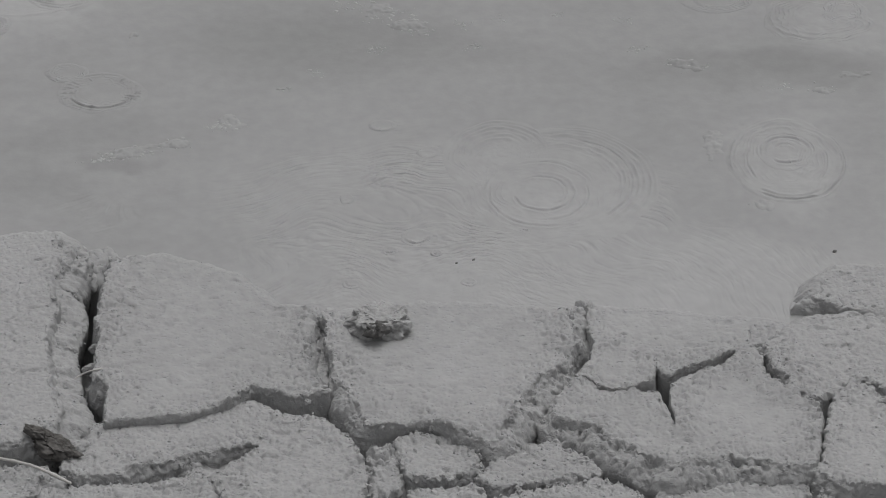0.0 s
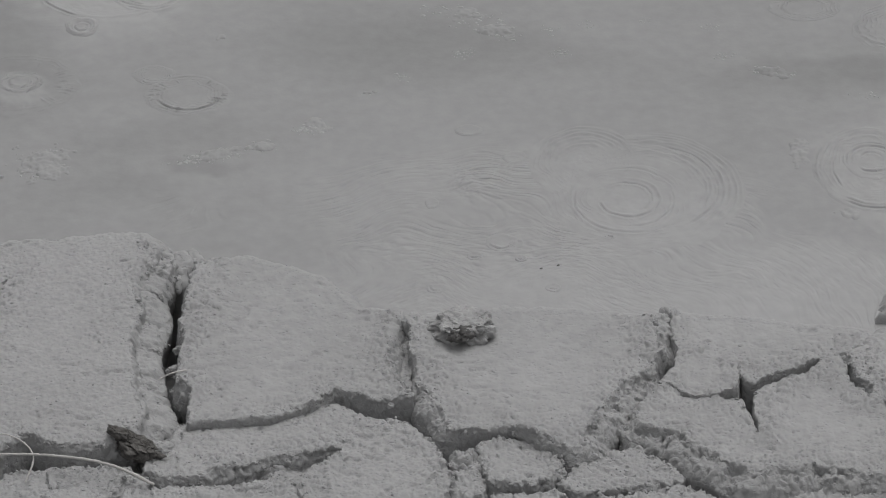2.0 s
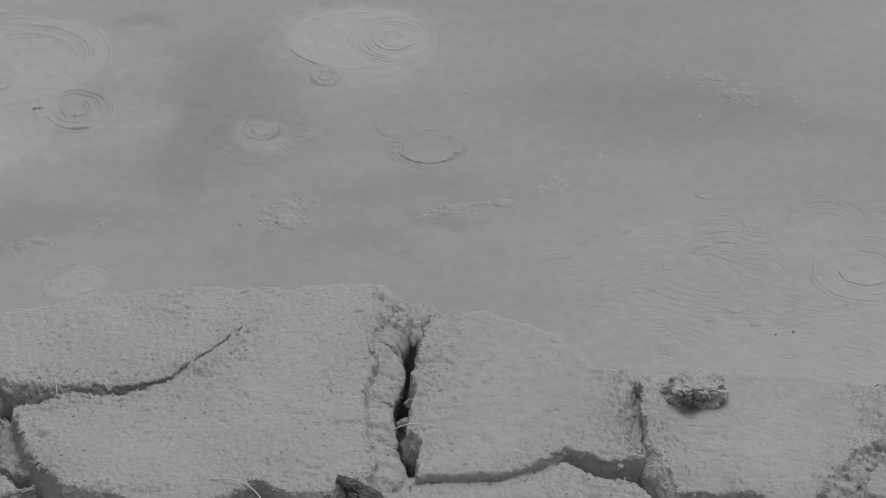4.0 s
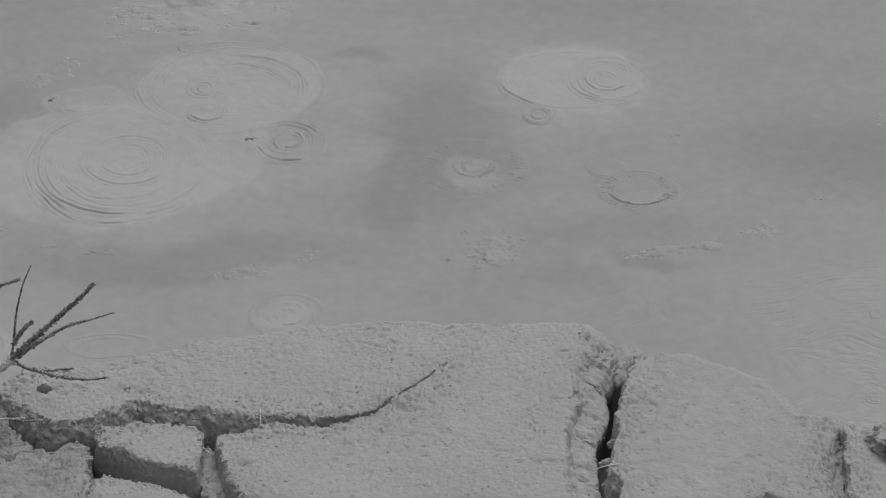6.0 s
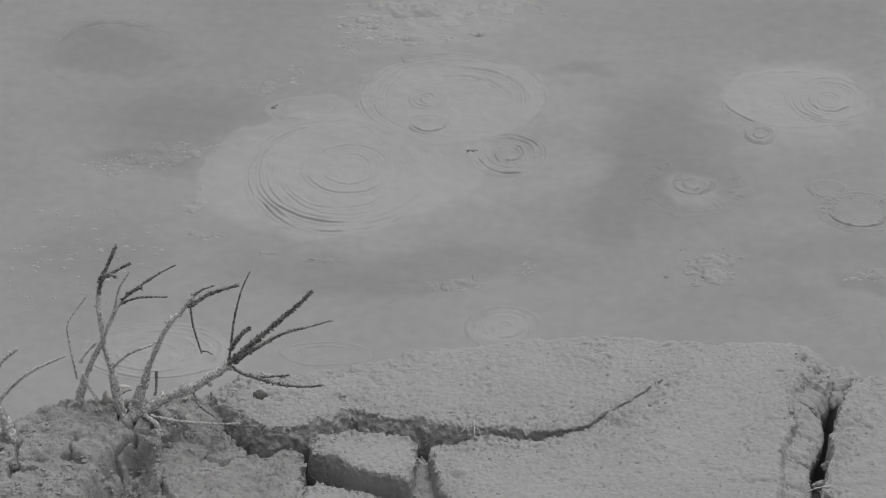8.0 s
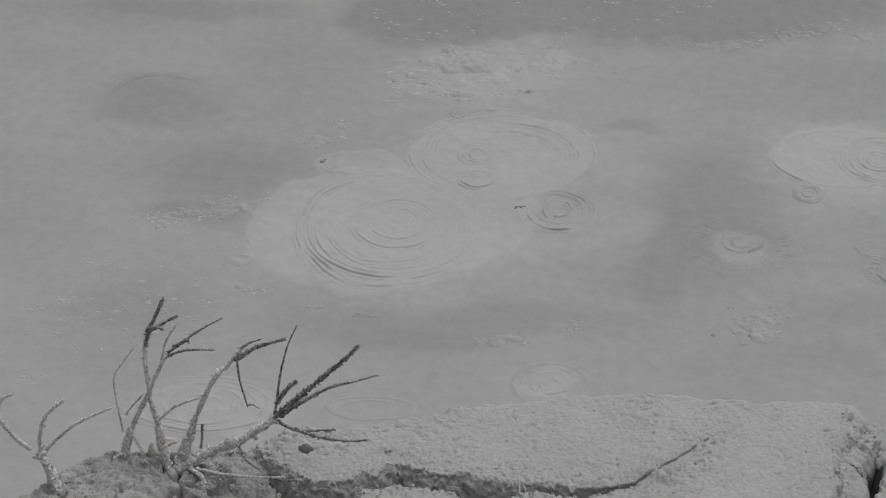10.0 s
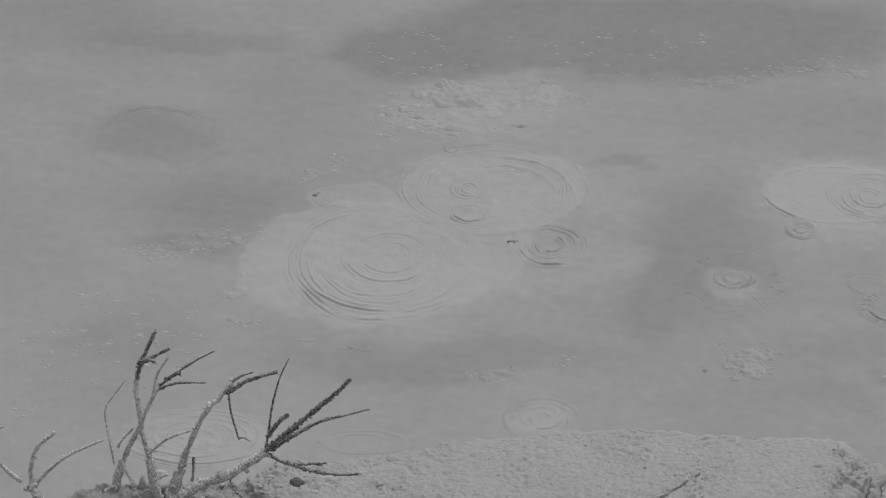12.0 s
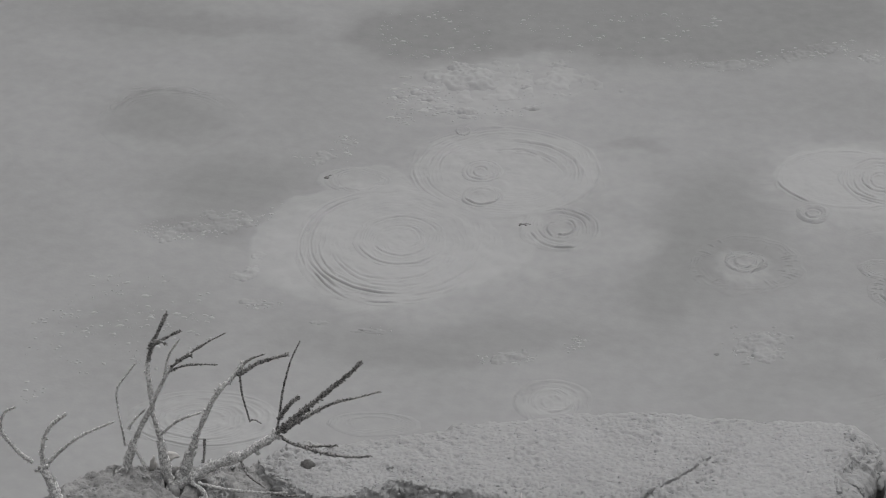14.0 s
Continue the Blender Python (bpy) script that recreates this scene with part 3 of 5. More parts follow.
    if parent:
        ob.parent, ob.matrix_basis = parent, parent.matrix_basis.inverted() @ m
        return tagged(ob, label)
    ob.matrix_basis = m
    if cut:
        new("smooth_middle", piece("smooth_middle", 0, cut + 1)).parent = ob
    return tagged(ob, label, "mud ripple", "ripples on the mud pool")


def crust(label, e, tall, cover=0.0, grain=0.022):
    """Skins and clods of pale mud that break the surface in ragged islands."""
    ring_count[0] += 1
    k = ring_count[0]
    cx, cy, rx, ry, turn = e
    step = 0.0030 if rx > 0.1 else 0.0017
    xs, ys = np.arange(-1.35 * rx, 1.35 * rx, step), np.arange(-1.35 * ry, 1.35 * ry, 1.3 * step)
    x, y = np.meshgrid(xs, ys)
    c, n = math.cos(radians(turn)), math.sin(radians(turn))
    gx, gy = cx + x * c - y * n, cy + x * n + y * c
    base, pale, _ = relief_of_pool(gx, gy)
    s = np.sqrt((x / rx) ** 2 + (y / ry) ** 2)
    heap = 2.0 * fbm(gx * (0.6 if rx > 3 * ry else 0.95), gy * 0.85, 2.0 * grain, 4, k + 3) + 0.35 * grains(gx + 0.012 * fbm(gx, gy, 0.03, 2, k), 0.75 * gy + 0.012 * fbm(gx, gy, 0.03, 2, k + 1), grain, k) + cover - 0.22 - 2.2 * smooth(0.2, 1.45, s + 0.2 * fbm(gx, gy, 0.12, 2, k + 9))
    up = np.clip(heap, -0.5, 1.6)
    z = base + np.where(up > 0, tall * np.maximum(up, 0) ** 0.8 + tall * np.minimum(up, 0.6) * (0.8 * fbm(gx, gy, 0.011, 3, k + 4) + 0.9 * fbm(gx, gy, 0.0065, 2, k + 6)), 0.006 * up) - 0.0003
    faces = grid_faces(*x.shape)
    ragged = s + 0.2 * fbm(gx, gy, 0.12, 2, k + 9)
    reach = ragged[up > -0.2].max() + 0.03 if (up > -0.2).any() else 1.0
    faces = faces[(s.ravel()[faces] < min(reach, 1.3)).any(1)]
    keep = np.unique(faces)
    verts, faces = settle(np.stack([x, y, z], -1).reshape(-1, 3), faces)
    me = mesh_from("mud_crust", verts, faces, WET_MUD)
    me.attributes.new("pale", "FLOAT", "POINT").data.foreach_set("value", np.clip(pale + 0.13 * smooth(0.0, 0.7, up), 0, 1).astype(np.float32).ravel()[keep])
    ob = new("mud_crust", me)
    ob.matrix_basis = pose(cx, cy, 0, 0, 0, turn)
    return tagged(ob, label, "mud crust", "scum and crusts on the mud pool")


def foam(label, e, count, size):
    """Foam and crumbs scattered over an oval: flat irregular blobs lying on the mud, crowded into clots."""
    cx, cy, rx, ry, turn = e
    seed = int(abs(cx * 1000) + abs(cy * 7000))
    order = random.Random(seed)
    sides = 9
    angle = np.arange(sides) * 2 * math.pi / sides
    verts, faces = [], []
    for k in range(int(2.2 * count) + 2):
        if k % 3 == 0:
            r, a = math.sqrt(order.random()) * (1 if order.random() < 0.8 else 1.25), order.uniform(0, 6.283)
            hub = rx * r * math.cos(a), ry * r * math.sin(a)
        w = size * (0.15 + 0.70 * order.random() ** 3.5)
        px, py = hub[0] + order.gauss(0, 1.7) * size, hub[1] + order.gauss(0, 1.5) * size
        ju, jv = order.uniform(0.9, 2.0), order.uniform(0.6, 1.1)
        out = w * (0.65 + 0.7 * np.array([order.random() for _ in angle]))
        high = 0.0004 + w * order.uniform(0.06, 0.13)
        t = order.uniform(-0.4, 0.4)
        base = len(verts)
        verts.append((px, py, high))
        for share, rise in ((0.6, 0.85), (1.0, 0.0)):
            for a, w1 in zip(angle, out):
                u, v = share * w1 * ju * math.cos(a), share * w1 * jv * math.sin(a)
                verts.append((px + u * math.cos(t) - v * math.sin(t), py + u * math.sin(t) + v * math.cos(t), high * rise - 0.0008 * (rise == 0.0)))
        for i in range(sides):
            p, q = base + 1 + i, base + 1 + (i + 1) % sides
            faces += [(base, p, q), (p, p + sides, q + sides), (p, q + sides, q)]
    verts, faces = np.array(verts), np.array(faces)
    c, n = math.cos(radians(turn)), math.sin(radians(turn))
    gx, gy = cx + verts[:, 0] * c - verts[:, 1] * n, cy + verts[:, 0] * n + verts[:, 1] * c
    verts[:, 2] += relief_of_pool(gx, gy)[0]
    ob = new("foam_patch", mesh_from("foam_patch", verts, faces, FOAM))
    ob.matrix_world = pose(cx, cy, 0.0004, 0, 0, turn)
    return tagged(ob, label, "foam", kind="stuff")


def part(name, me, parent, label=""):
    ob = new(name, me)
    ob.parent = parent
    ob.matrix_parent_inverse = parent.matrix_world.inverted()
    if label:
        ob["label"] = label
    return ob


def tube(path, r0, r1, knob, seed, sides=9):
    """A tapered crooked stem through the path, roughened by buds and flaking bark (knob: how much)."""
    p = [Vector(q) for q in path]
    dense = []
    for i in range(len(p) - 1):
        a, b, c, d = p[max(i - 1, 0)], p[i], p[i + 1], p[min(i + 2, len(p) - 1)]
        n = max(3, int((c - b).length / 0.0022))
        for k in range(n):
            t = k / n
            dense.append(0.5 * (2 * b + (c - a) * t + (2 * a - 5 * b + 4 * c - d) * t * t + (3 * b - a - 3 * c + d) * t**3))
    dense.append(p[-1])
    n, verts = len(dense), []
    order = random.Random(seed)
    side = Vector((0.3, 1, 0.2))
    for i, q in enumerate(dense):
        way = (dense[min(i + 1, n - 1)] - dense[max(i - 1, 0)]).normalized()
        u = way.cross(side).normalized()
        v = way.cross(u)
        r = r0 + (r1 - r0) * i / (n - 1)
        q = q + Vector([order.uniform(-1, 1) * r * 0.07 for _ in range(3)])
        for k in range(sides):
            a = 2 * math.pi * k / sides
            swell = 1 + (0.12 + 0.5 * knob) * (order.random() ** (1.5 + 2 * (1 - knob))) + 0.1 * order.uniform(-1, 1)
            if i == n - 1:
                swell *= 0.35
            verts.append(q + (u * math.cos(a) + v * math.sin(a)) * r * swell * (0.92 - 0.2 * knob))
    verts = np.array([w[:] for w in verts])
    # flakes of bark and dried mud: lumps a few millimetres wide
    spine = np.repeat(np.array([q[:] for q in dense]), sides, 0)
    lumpy = 1 + (0.40 + 0.25 * knob) * fbm3(*verts.T, 0.0065, 2, seed) + 0.22 * np.clip(fbm3(*verts.T, 0.02, 2, seed + 3), 0, 1)
    verts = spine + (verts - spine) * lumpy[:, None]
    faces = [grid_faces(n, sides, True)]
    # buds and short spurs that stand out from the stem
    extra, quads = [], []
    for _ in range(int(knob * n * 1.2)):
        i = order.randrange(n)
        q = dense[i]
        way = (dense[min(i + 1, n - 1)] - dense[max(i - 1, 0)]).normalized()
        u = way.cross(side).normalized()
        v = way.cross(u)
        a = order.uniform(0, 6.283)
        outw = u * math.cos(a) + v * math.sin(a)
        r = r0 + (r1 - r0) * i / (n - 1)
        tip = q + outw * r * order.uniform(1.1, 1.9) + way * r * order.uniform(0.1, 1.0)
        base = len(verts) + len(extra)
        for du, dv in ((1, 0), (0, 1), (-1, 0), (0, -1)):
            extra.append((q + outw * r * 0.6 + (way * du + way.cross(outw) * dv) * r * 0.55)[:])
        for du, dv in ((1, 0), (0, 1), (-1, 0), (0, -1)):
            extra.append((tip + (way * du + way.cross(outw) * dv) * r * 0.42)[:])
        quads += [[base + k, base + (k + 1) % 4, base + 4 + (k + 1) % 4, base + 4 + k] for k in range(4)] + [[base + 4, base + 5, base + 6, base + 7]]
    if extra:
        verts = np.concatenate([verts, np.array(extra)])
        faces.append(np.array(quads))
    return verts, np.concatenate(faces)


stem_count = [0]
limbs = {}


def stem(thing, name, path, r0, r1, knob, caked=False):
    stem_count[0] += 1
    verts, faces = tube(path, 0.86 * r0, 0.86 * r1, knob, stem_count[0])
    origin = np.array(thing.location)
    me = mesh_from(name, verts - origin, faces, CAKED if caked else BARK)
    ob = new(name, me)
    # shoots grow from the limb that came before them
    ob.parent = limbs[thing.name] if name == "shoot" else thing
    if name == "limb":
        limbs[thing.name] = ob
    return ob


def lump(name, label, category, at, size, seed, material, holes=0.2, turn=0.0, fineness=5, flat=0.0):
    """A rough lump of earth: a ball pushed in and out by noise, flat underneath."""
    bm = bmesh.new()
    bmesh.ops.create_icosphere(bm, subdivisions=fineness, radius=1)
    grain = min(0.22, 0.0022 / size[0]), max(3.0, size[0] / 0.006)
    for v in bm.verts:
        n = v.co.normalized()
        k = seed * 13.7
        w = 1 + 0.20 * noise.fractal(n * 1.4 + Vector((k, 0, 0)), 1.0, 2.0, 4) + grain[0] * noise.fractal(n * grain[1] + Vector((0, k, 0)), 1.0, 2.0, 3)
        if flat:
            w += 0.20 * noise.fractal(n * 1.7 + Vector((k, 5, 0)), 1.0, 2.0, 2) - 0.12 * abs(noise.noise(n * 2.6 + Vector((k, 0, 9))))
        cell = noise.fractal(n * 3.4 + Vector((0, 0, k)), 1.0, 2.0, 3)
        w -= holes * max(0.0, min(1.0, (cell - 0.08) * 6))
        if flat:
            # a broad crumbled top over a drawn-in foot, or a spread one under a heavy lump
            drawn = 1 + (0.10 if size[2] > 0.03 else -0.10) * max(0.0, min(1.0, 0.25 - n.z))
            rise = min(n.z * w, flat) + 0.35 * max(0.0, n.z * w - flat) * noise.noise(n * 5)
            v.co = Vector((n.x * w * drawn * size[0], n.y * w * drawn * size[1], max(rise, -0.55) * size[2]))
            continue
        v.co = Vector((n.x * w * size[0], n.y * w * size[1], max(n.z * w, -0.35) * size[2]))
    me = bpy.data.meshes.new(name)
    bm.to_mesh(me)
    bm.free()
    me.polygons.foreach_set("use_smooth", [True] * len(me.polygons))
    me.materials.append(material)
    ob = new(name, me)
    ob.matrix_world = pose(*at, 0, 0, turn)
    return tagged(ob, label, category)


def stalk(label, path, r0, r1):
    verts, faces = tube(path, r0, r1, 0.0, 500 + int(abs(path[0][0]) * 1000), 7)
    origin = np.array(path[0])
    ob = new("grass_stalk", mesh_from("grass_stalk", verts - origin, faces, STRAW))
    ob.location = path[0]
    return tagged(ob, label, "grass stalk", "dry stalks on the bank")


# ---- the pool: pale skins, dark slurry and wrinkled skin, as ovals (centre, half axes, turn) ----
PLATES = [
    (0.354, 0.087, 0.227, 0.207, -1.8),
    (0.108, 0.053, 0.298, 0.213, -1.8),
    (0.271, -0.145, 0.495, 0.173, -1.8),
    (0.753, 0.166, 0.115, 0.156, -1.8),
    (0.891, 0.606, 0.125, 0.131, -1.8),
    (-1.221, 0.413, 0.243, 0.256, 8.1),
    (-1.074, 0.651, 0.263, 0.176, 8.1),
    (-0.964, 0.468, 0.143, 0.128, 8.1),
    (-0.501, 0.742, 0.161, 0.153, 8.1),
    (-0.637, 0.449, 0.059, 0.061, 8.1),
    (-1.430, -0.179, 0.134, 0.089, 8.1),
    (-0.896, -0.024, 0.063, 0.065, 8.1),
    (-1.175, 0.954, 0.192, 0.119, 10.9),
    (0.595, -0.201, 0.290, 0.186, -1.8),
]
SLACK = (0.16, -0.20)
VENTS = [
    (0.371, 0.088, 0.136, 0.139, -1.5),
    (0.281, 0.208, 0.087, 0.088, -1.5),
]
# and how deep the slurry lies; one oval is a painted shadow line
SLURRY_AND_SHADE = [
    (-0.923, 1.275, 0.498, 0.165, 11.0, 1.35),
    (-1.355, 1.143, 0.093, 0.118, 11.0, 1),
    (-1.717, 0.747, 0.120, 0.120, 10.9, 0.55),
    (-1.538, 0.543, 0.165, 0.114, 10.9, 0.4),
    (-0.703, 0.532, 0.144, 0.239, 10.9, 0.42),
    (0.052, 0.558, 0.315, 0.110, -1.8, 0.32),
    (0.722, 0.446, 0.246, 0.063, -1.8, 0.45),
    (-1.085, 0.117, 0.304, 0.076, 10.9, 0.45),
    (-0.773, 0.404, 0.057, 0.215, 8.1, 0.35),
    (-0.406, 0.287, 0.148, 0.069, -1.8, 0.22),
    (-1.793, 1.113, 0.259, 0.054, 11.0, 0.5),
    (-1.987, 1.120, 0.344, 0.153, 11.0, 0.35),
    (-0.899, 0.808, 0.099, 0.027, 10.9, 0.4),
    (-1.566, 0.404, 0.115, 0.055, 10.9, 0.5),
    # shadow along the near edge of a scum line, painted into the mud's tone
    (-0.321, 0.199, 0.083, 0.020, -1.5, 0.35),
    (-1.611, 0.104, 0.139, 0.121, 10.9, 0.3),
    (-0.560, 1.000, 0.350, 0.130, 11.0, 0.22),
    (-0.427, 0.102, 0.100, 0.050, -1.5, 0.2),
]
WRINKLED = PLATES[:3] + PLATES[13:] + [(-0.335, 0.052, 0.080, 0.060, -1.5)]
# pale skins with a torn edge
SKINS = [
    (-1.285, 0.385, 0.195, 0.215, 8.1),
    (-1.180, 0.455, 0.200, 0.190, 8.1),
    (-1.092, 0.678, 0.170, 0.160, 8.1),
    (-1.330, 0.605, 0.075, 0.060, 8.1),
    (-0.506, 0.760, 0.130, 0.100, 8.1),
]
CALM = PLATES[3:4] + VENTS  # vents, where no drift wrinkles the mud

pool_surface()
bank_ground()

# ---- the cracked bank ----
slab("wide dried grey mud slab with a long tapering crack", [(-1.309, -0.318, 0.016), (-1.277, -0.279, 0.04), (-1.206, -0.248, 0.07), (-1.132, -0.214, 0.07), (-1.032, -0.164, 0.07), (-0.931, -0.121, 0.07), (-0.854, -0.093, 0.07), (-0.722, -0.066, 0.07), (-0.545, -0.046, 0.07), (-0.421, -0.036, 0.07), (-0.390, -0.078, 0.040), (-0.404, -0.134, 0.049), (-0.425, -0.185, 0.049), (-0.413, -0.240, 0.049), (-0.426, -0.330, 0.049), (-0.418, -0.400, 0.049), (-0.414, -0.449, 0.049), (-0.391, -0.513, 0.049), (-0.413, -0.575, 0.015), (-0.457, -0.595, 0.012), (-0.515, -0.599, 0.01), (-0.566, -0.565, 0.01), (-0.652, -0.653, 0.01), (-0.738, -0.632, 0.01), (-0.848, -0.605, 0.01), (-0.882, -0.559, 0.01), (-0.918, -0.506, 0.01), (-0.950, -0.406, 0.006), (-0.876, -0.368, 0.003), (-0.780, -0.362, 0.002), (-0.725, -0.321, 0.002), (-0.672, -0.251, 0.002), (-0.622, -0.169, 0.002), (-0.694, -0.274, 0.002), (-0.727, -0.311, 0.004), (-0.751, -0.322, 0.009), (-0.810, -0.341, 0.015), (-0.880, -0.339, 0.018), (-0.950, -0.338, 0.02), (-1.022, -0.335, 0.02), (-1.090, -0.321, 0.02), (-1.147, -0.376, 0.02), (-1.201, -0.393, 0.022), (-1.256, -0.361, 0.022)], 0.025, 1)
slab("square dried mud slab with a smooth worn top", [(-0.323, -0.119, 0.065), (-0.250, -0.106, 0.065), (-0.174, -0.144, 0.065), (-0.082, -0.232, 0.065), (-0.012, -0.268, 0.014), (-0.022, -0.330, 0.024), (-0.030, -0.390, 0.022), (-0.018, -0.440, 0.010), (0.005, -0.488, 0.008), (-0.048, -0.493, 0.008), (-0.111, -0.462, 0.008), (-0.142, -0.501, 0.006), (-0.208, -0.535, 0.006), (-0.304, -0.546, 0.006), (-0.328, -0.553, 0.008), (-0.329, -0.490, 0.008), (-0.324, -0.455, 0.018), (-0.346, -0.427, 0.008), (-0.350, -0.375, 0.005), (-0.342, -0.330, 0.006), (-0.351, -0.280, 0.008), (-0.340, -0.209, 0.014), (-0.334, -0.147, 0.012)], 0.025, 0.45)
slab("five-sided dried mud slab with crumbling lower edges", [(0.003, -0.281, 0.07), (0.058, -0.252, 0.07), (0.162, -0.248, 0.07), (0.284, -0.256, 0.07), (0.366, -0.266, 0.038), (0.374, -0.320, 0.026), (0.382, -0.365, 0.012), (0.366, -0.410, 0.036), (0.318, -0.457, 0.04), (0.294, -0.505, 0.04), (0.266, -0.561, 0.04), (0.243, -0.617, 0.016), (0.186, -0.574, 0.006), (0.149, -0.562, 0.006), (0.065, -0.569, 0.03), (0.051, -0.519, 0.04), (0.037, -0.475, 0.024), (0.012, -0.433, 0.008), (0.003, -0.349, 0.008)], 0.025, 0.4)
slab("flat mud sheet sinking into the pool with a forked crack", [(0.410, -0.253, 0.07), (0.501, -0.268, 0.07), (0.613, -0.293, 0.07), (0.700, -0.305, 0.06), (0.690, -0.345, 0.02), (0.660, -0.366, 0.004), (0.640, -0.378, 0.002), (0.621, -0.388, 0.003), (0.575, -0.420, 0.003), (0.538, -0.434, 0.004), (0.516, -0.450, 0.006), (0.506, -0.440, 0.006), (0.500, -0.402, 0.004), (0.494, -0.470, 0.003), (0.464, -0.471, 0.003), (0.427, -0.478, 0.003), (0.411, -0.471, 0.002), (0.389, -0.448, 0.002), (0.374, -0.447, 0.003), (0.386, -0.434, 0.008), (0.405, -0.398, 0.008), (0.411, -0.360, 0.008), (0.402, -0.291, 0.012)], 0.018, 0.35)
slab("broad cracked mud block with a crumbling front face", [(0.337, -0.555, 0.022), (0.350, -0.500, 0.008), (0.364, -0.466, 0.003), (0.378, -0.454, 0.002), (0.393, -0.459, 0.002), (0.411, -0.481, 0.003), (0.428, -0.492, 0.003), (0.467, -0.486, 0.003), (0.497, -0.491, 0.005), (0.507, -0.530, 0.004), (0.517, -0.580, 0.002), (0.519, -0.556, 0.002), (0.514, -0.520, 0.003), (0.519, -0.478, 0.003), (0.541, -0.452, 0.003), (0.577, -0.437, 0.003), (0.614, -0.409, 0.002), (0.628, -0.384, 0.002), (0.648, -0.372, 0.002), (0.657, -0.386, 0.006), (0.662, -0.430, 0.008), (0.692, -0.491, 0.008), (0.733, -0.530, 0.008), (0.739, -0.571, 0.005), (0.730, -0.635, 0.005), (0.714, -0.690, 0.024), (0.664, -0.677, 0.04), (0.590, -0.661, 0.04), (0.506, -0.681, 0.044), (0.459, -0.640, 0.044), (0.419, -0.608, 0.04), (0.396, -0.575, 0.036)], 0.022, 0.55)
slab("lumpy mud hummock at the edge of the pool", [(0.662, -0.375, 0.01), (0.698, -0.488, 0.01), (0.739, -0.513, 0.01), (0.774, -0.493, 0.014), (0.812, -0.462, 0.014), (0.842, -0.495, 0.014), (0.910, -0.498, 0.07), (0.941, -0.244, 0.07), (0.859, -0.272, 0.07), (0.787, -0.294, 0.07), (0.743, -0.308, 0.07), (0.710, -0.329, 0.07)], 0.022, 0.95)
slab("low mud lump with a short sheer face", [(0.761, -0.213, 0.07), (0.761, -0.257, 0.005), (0.801, -0.284, 0.04), (0.839, -0.290, 0.07), (0.931, -0.250, 0.07), (0.941, -0.172, 0.07), (0.876, -0.179, 0.07), (0.799, -0.174, 0.07)], 0.026, 0.8)
slab("tall dried mud block beside a narrow crack", [(0.757, -0.513, 0.006), (0.784, -0.485, 0.006), (0.814, -0.486, 0.006), (0.832, -0.524, 0.01), (0.865, -0.594, 0.01), (0.873, -0.733, 0.01), (0.758, -0.733, 0.025), (0.717, -0.694, 0.006), (0.736, -0.618, 0.006)], 0.02, 1)
slab("long dried mud block with a wedge-shaped crack", [(-0.395, -0.637, 0.008), (-0.358, -0.591, 0.008), (-0.342, -0.546, 0.005), (-0.292, -0.529, 0.005), (-0.234, -0.519, 0.005), (-0.166, -0.504, 0.005), (-0.107, -0.485, 0.005), (-0.053, -0.529, 0.005), (-0.019, -0.525, 0.005), (0.019, -0.563, 0.01), (0.051, -0.620, 0.008), (0.059, -0.679, 0.008), (0.040, -0.780, 0.01), (-0.147, -0.774, 0.01), (-0.163, -0.692, 0.005), (-0.144, -0.648, 0.005), (-0.092, -0.600, 0.004), (-0.115, -0.592, 0.012), (-0.165, -0.615, 0.017), (-0.207, -0.616, 0.019), (-0.232, -0.632, 0.019), (-0.314, -0.662, 0.014), (-0.363, -0.666, 0.010)], 0.015, 1)
slab("low dried mud block at the foot of the bank", [(-0.419, -0.689, 0.008), (-0.355, -0.674, 0.008), (-0.280, -0.681, 0.008), (-0.223, -0.667, 0.008), (-0.173, -0.669, 0.008), (-0.161, -0.708, 0.008), (-0.164, -0.769, 0.008), (-0.434, -0.760, 0.008)], 0.004, 1)
slab("small dried mud clod among larger blocks", [(-0.530, -0.636, 0.008), (-0.430, -0.651, 0.008), (-0.407, -0.662, 0.008), (-0.430, -0.699, 0.008), (-0.523, -0.764, 0.008)], 0.004, 1.3)
slab("small crumbling mud clod wedged between blocks", [(0.061, -0.611, 0.012), (0.094, -0.596, 0.012), (0.102, -0.650, 0.012), (0.110, -0.689, 0.012), (0.099, -0.725, 0.012), (0.068, -0.731, 0.012)], 0.006, 1.8)
slab("rounded small dried mud clod", [(0.100, -0.584, 0.015), (0.136, -0.568, 0.015), (0.178, -0.576, 0.015), (0.210, -0.611, 0.015), (0.228, -0.651, 0.012), (0.208, -0.671, 0.012), (0.158, -0.679, 0.012), (0.117, -0.675, 0.012), (0.107, -0.629, 0.012)], 0.006, 1.3)
slab("low dried mud clod at the foot of the bank", [(0.120, -0.703, 0.008), (0.182, -0.691, 0.008), (0.223, -0.700, 0.008), (0.232, -0.731, 0.008), (0.214, -0.838, 0.008), (0.113, -0.835, 0.008)], 0.002, 1.2)
slab("wedge of dried mud with a rough top", [(0.223, -0.678, 0.015), (0.268, -0.616, 0.015), (0.320, -0.596, 0.015), (0.361, -0.612, 0.015), (0.392, -0.647, 0.015), (0.399, -0.670, 0.015), (0.348, -0.685, 0.015), (0.290, -0.691, 0.015), (0.244, -0.701, 0.015)], 0.006, 1.3)
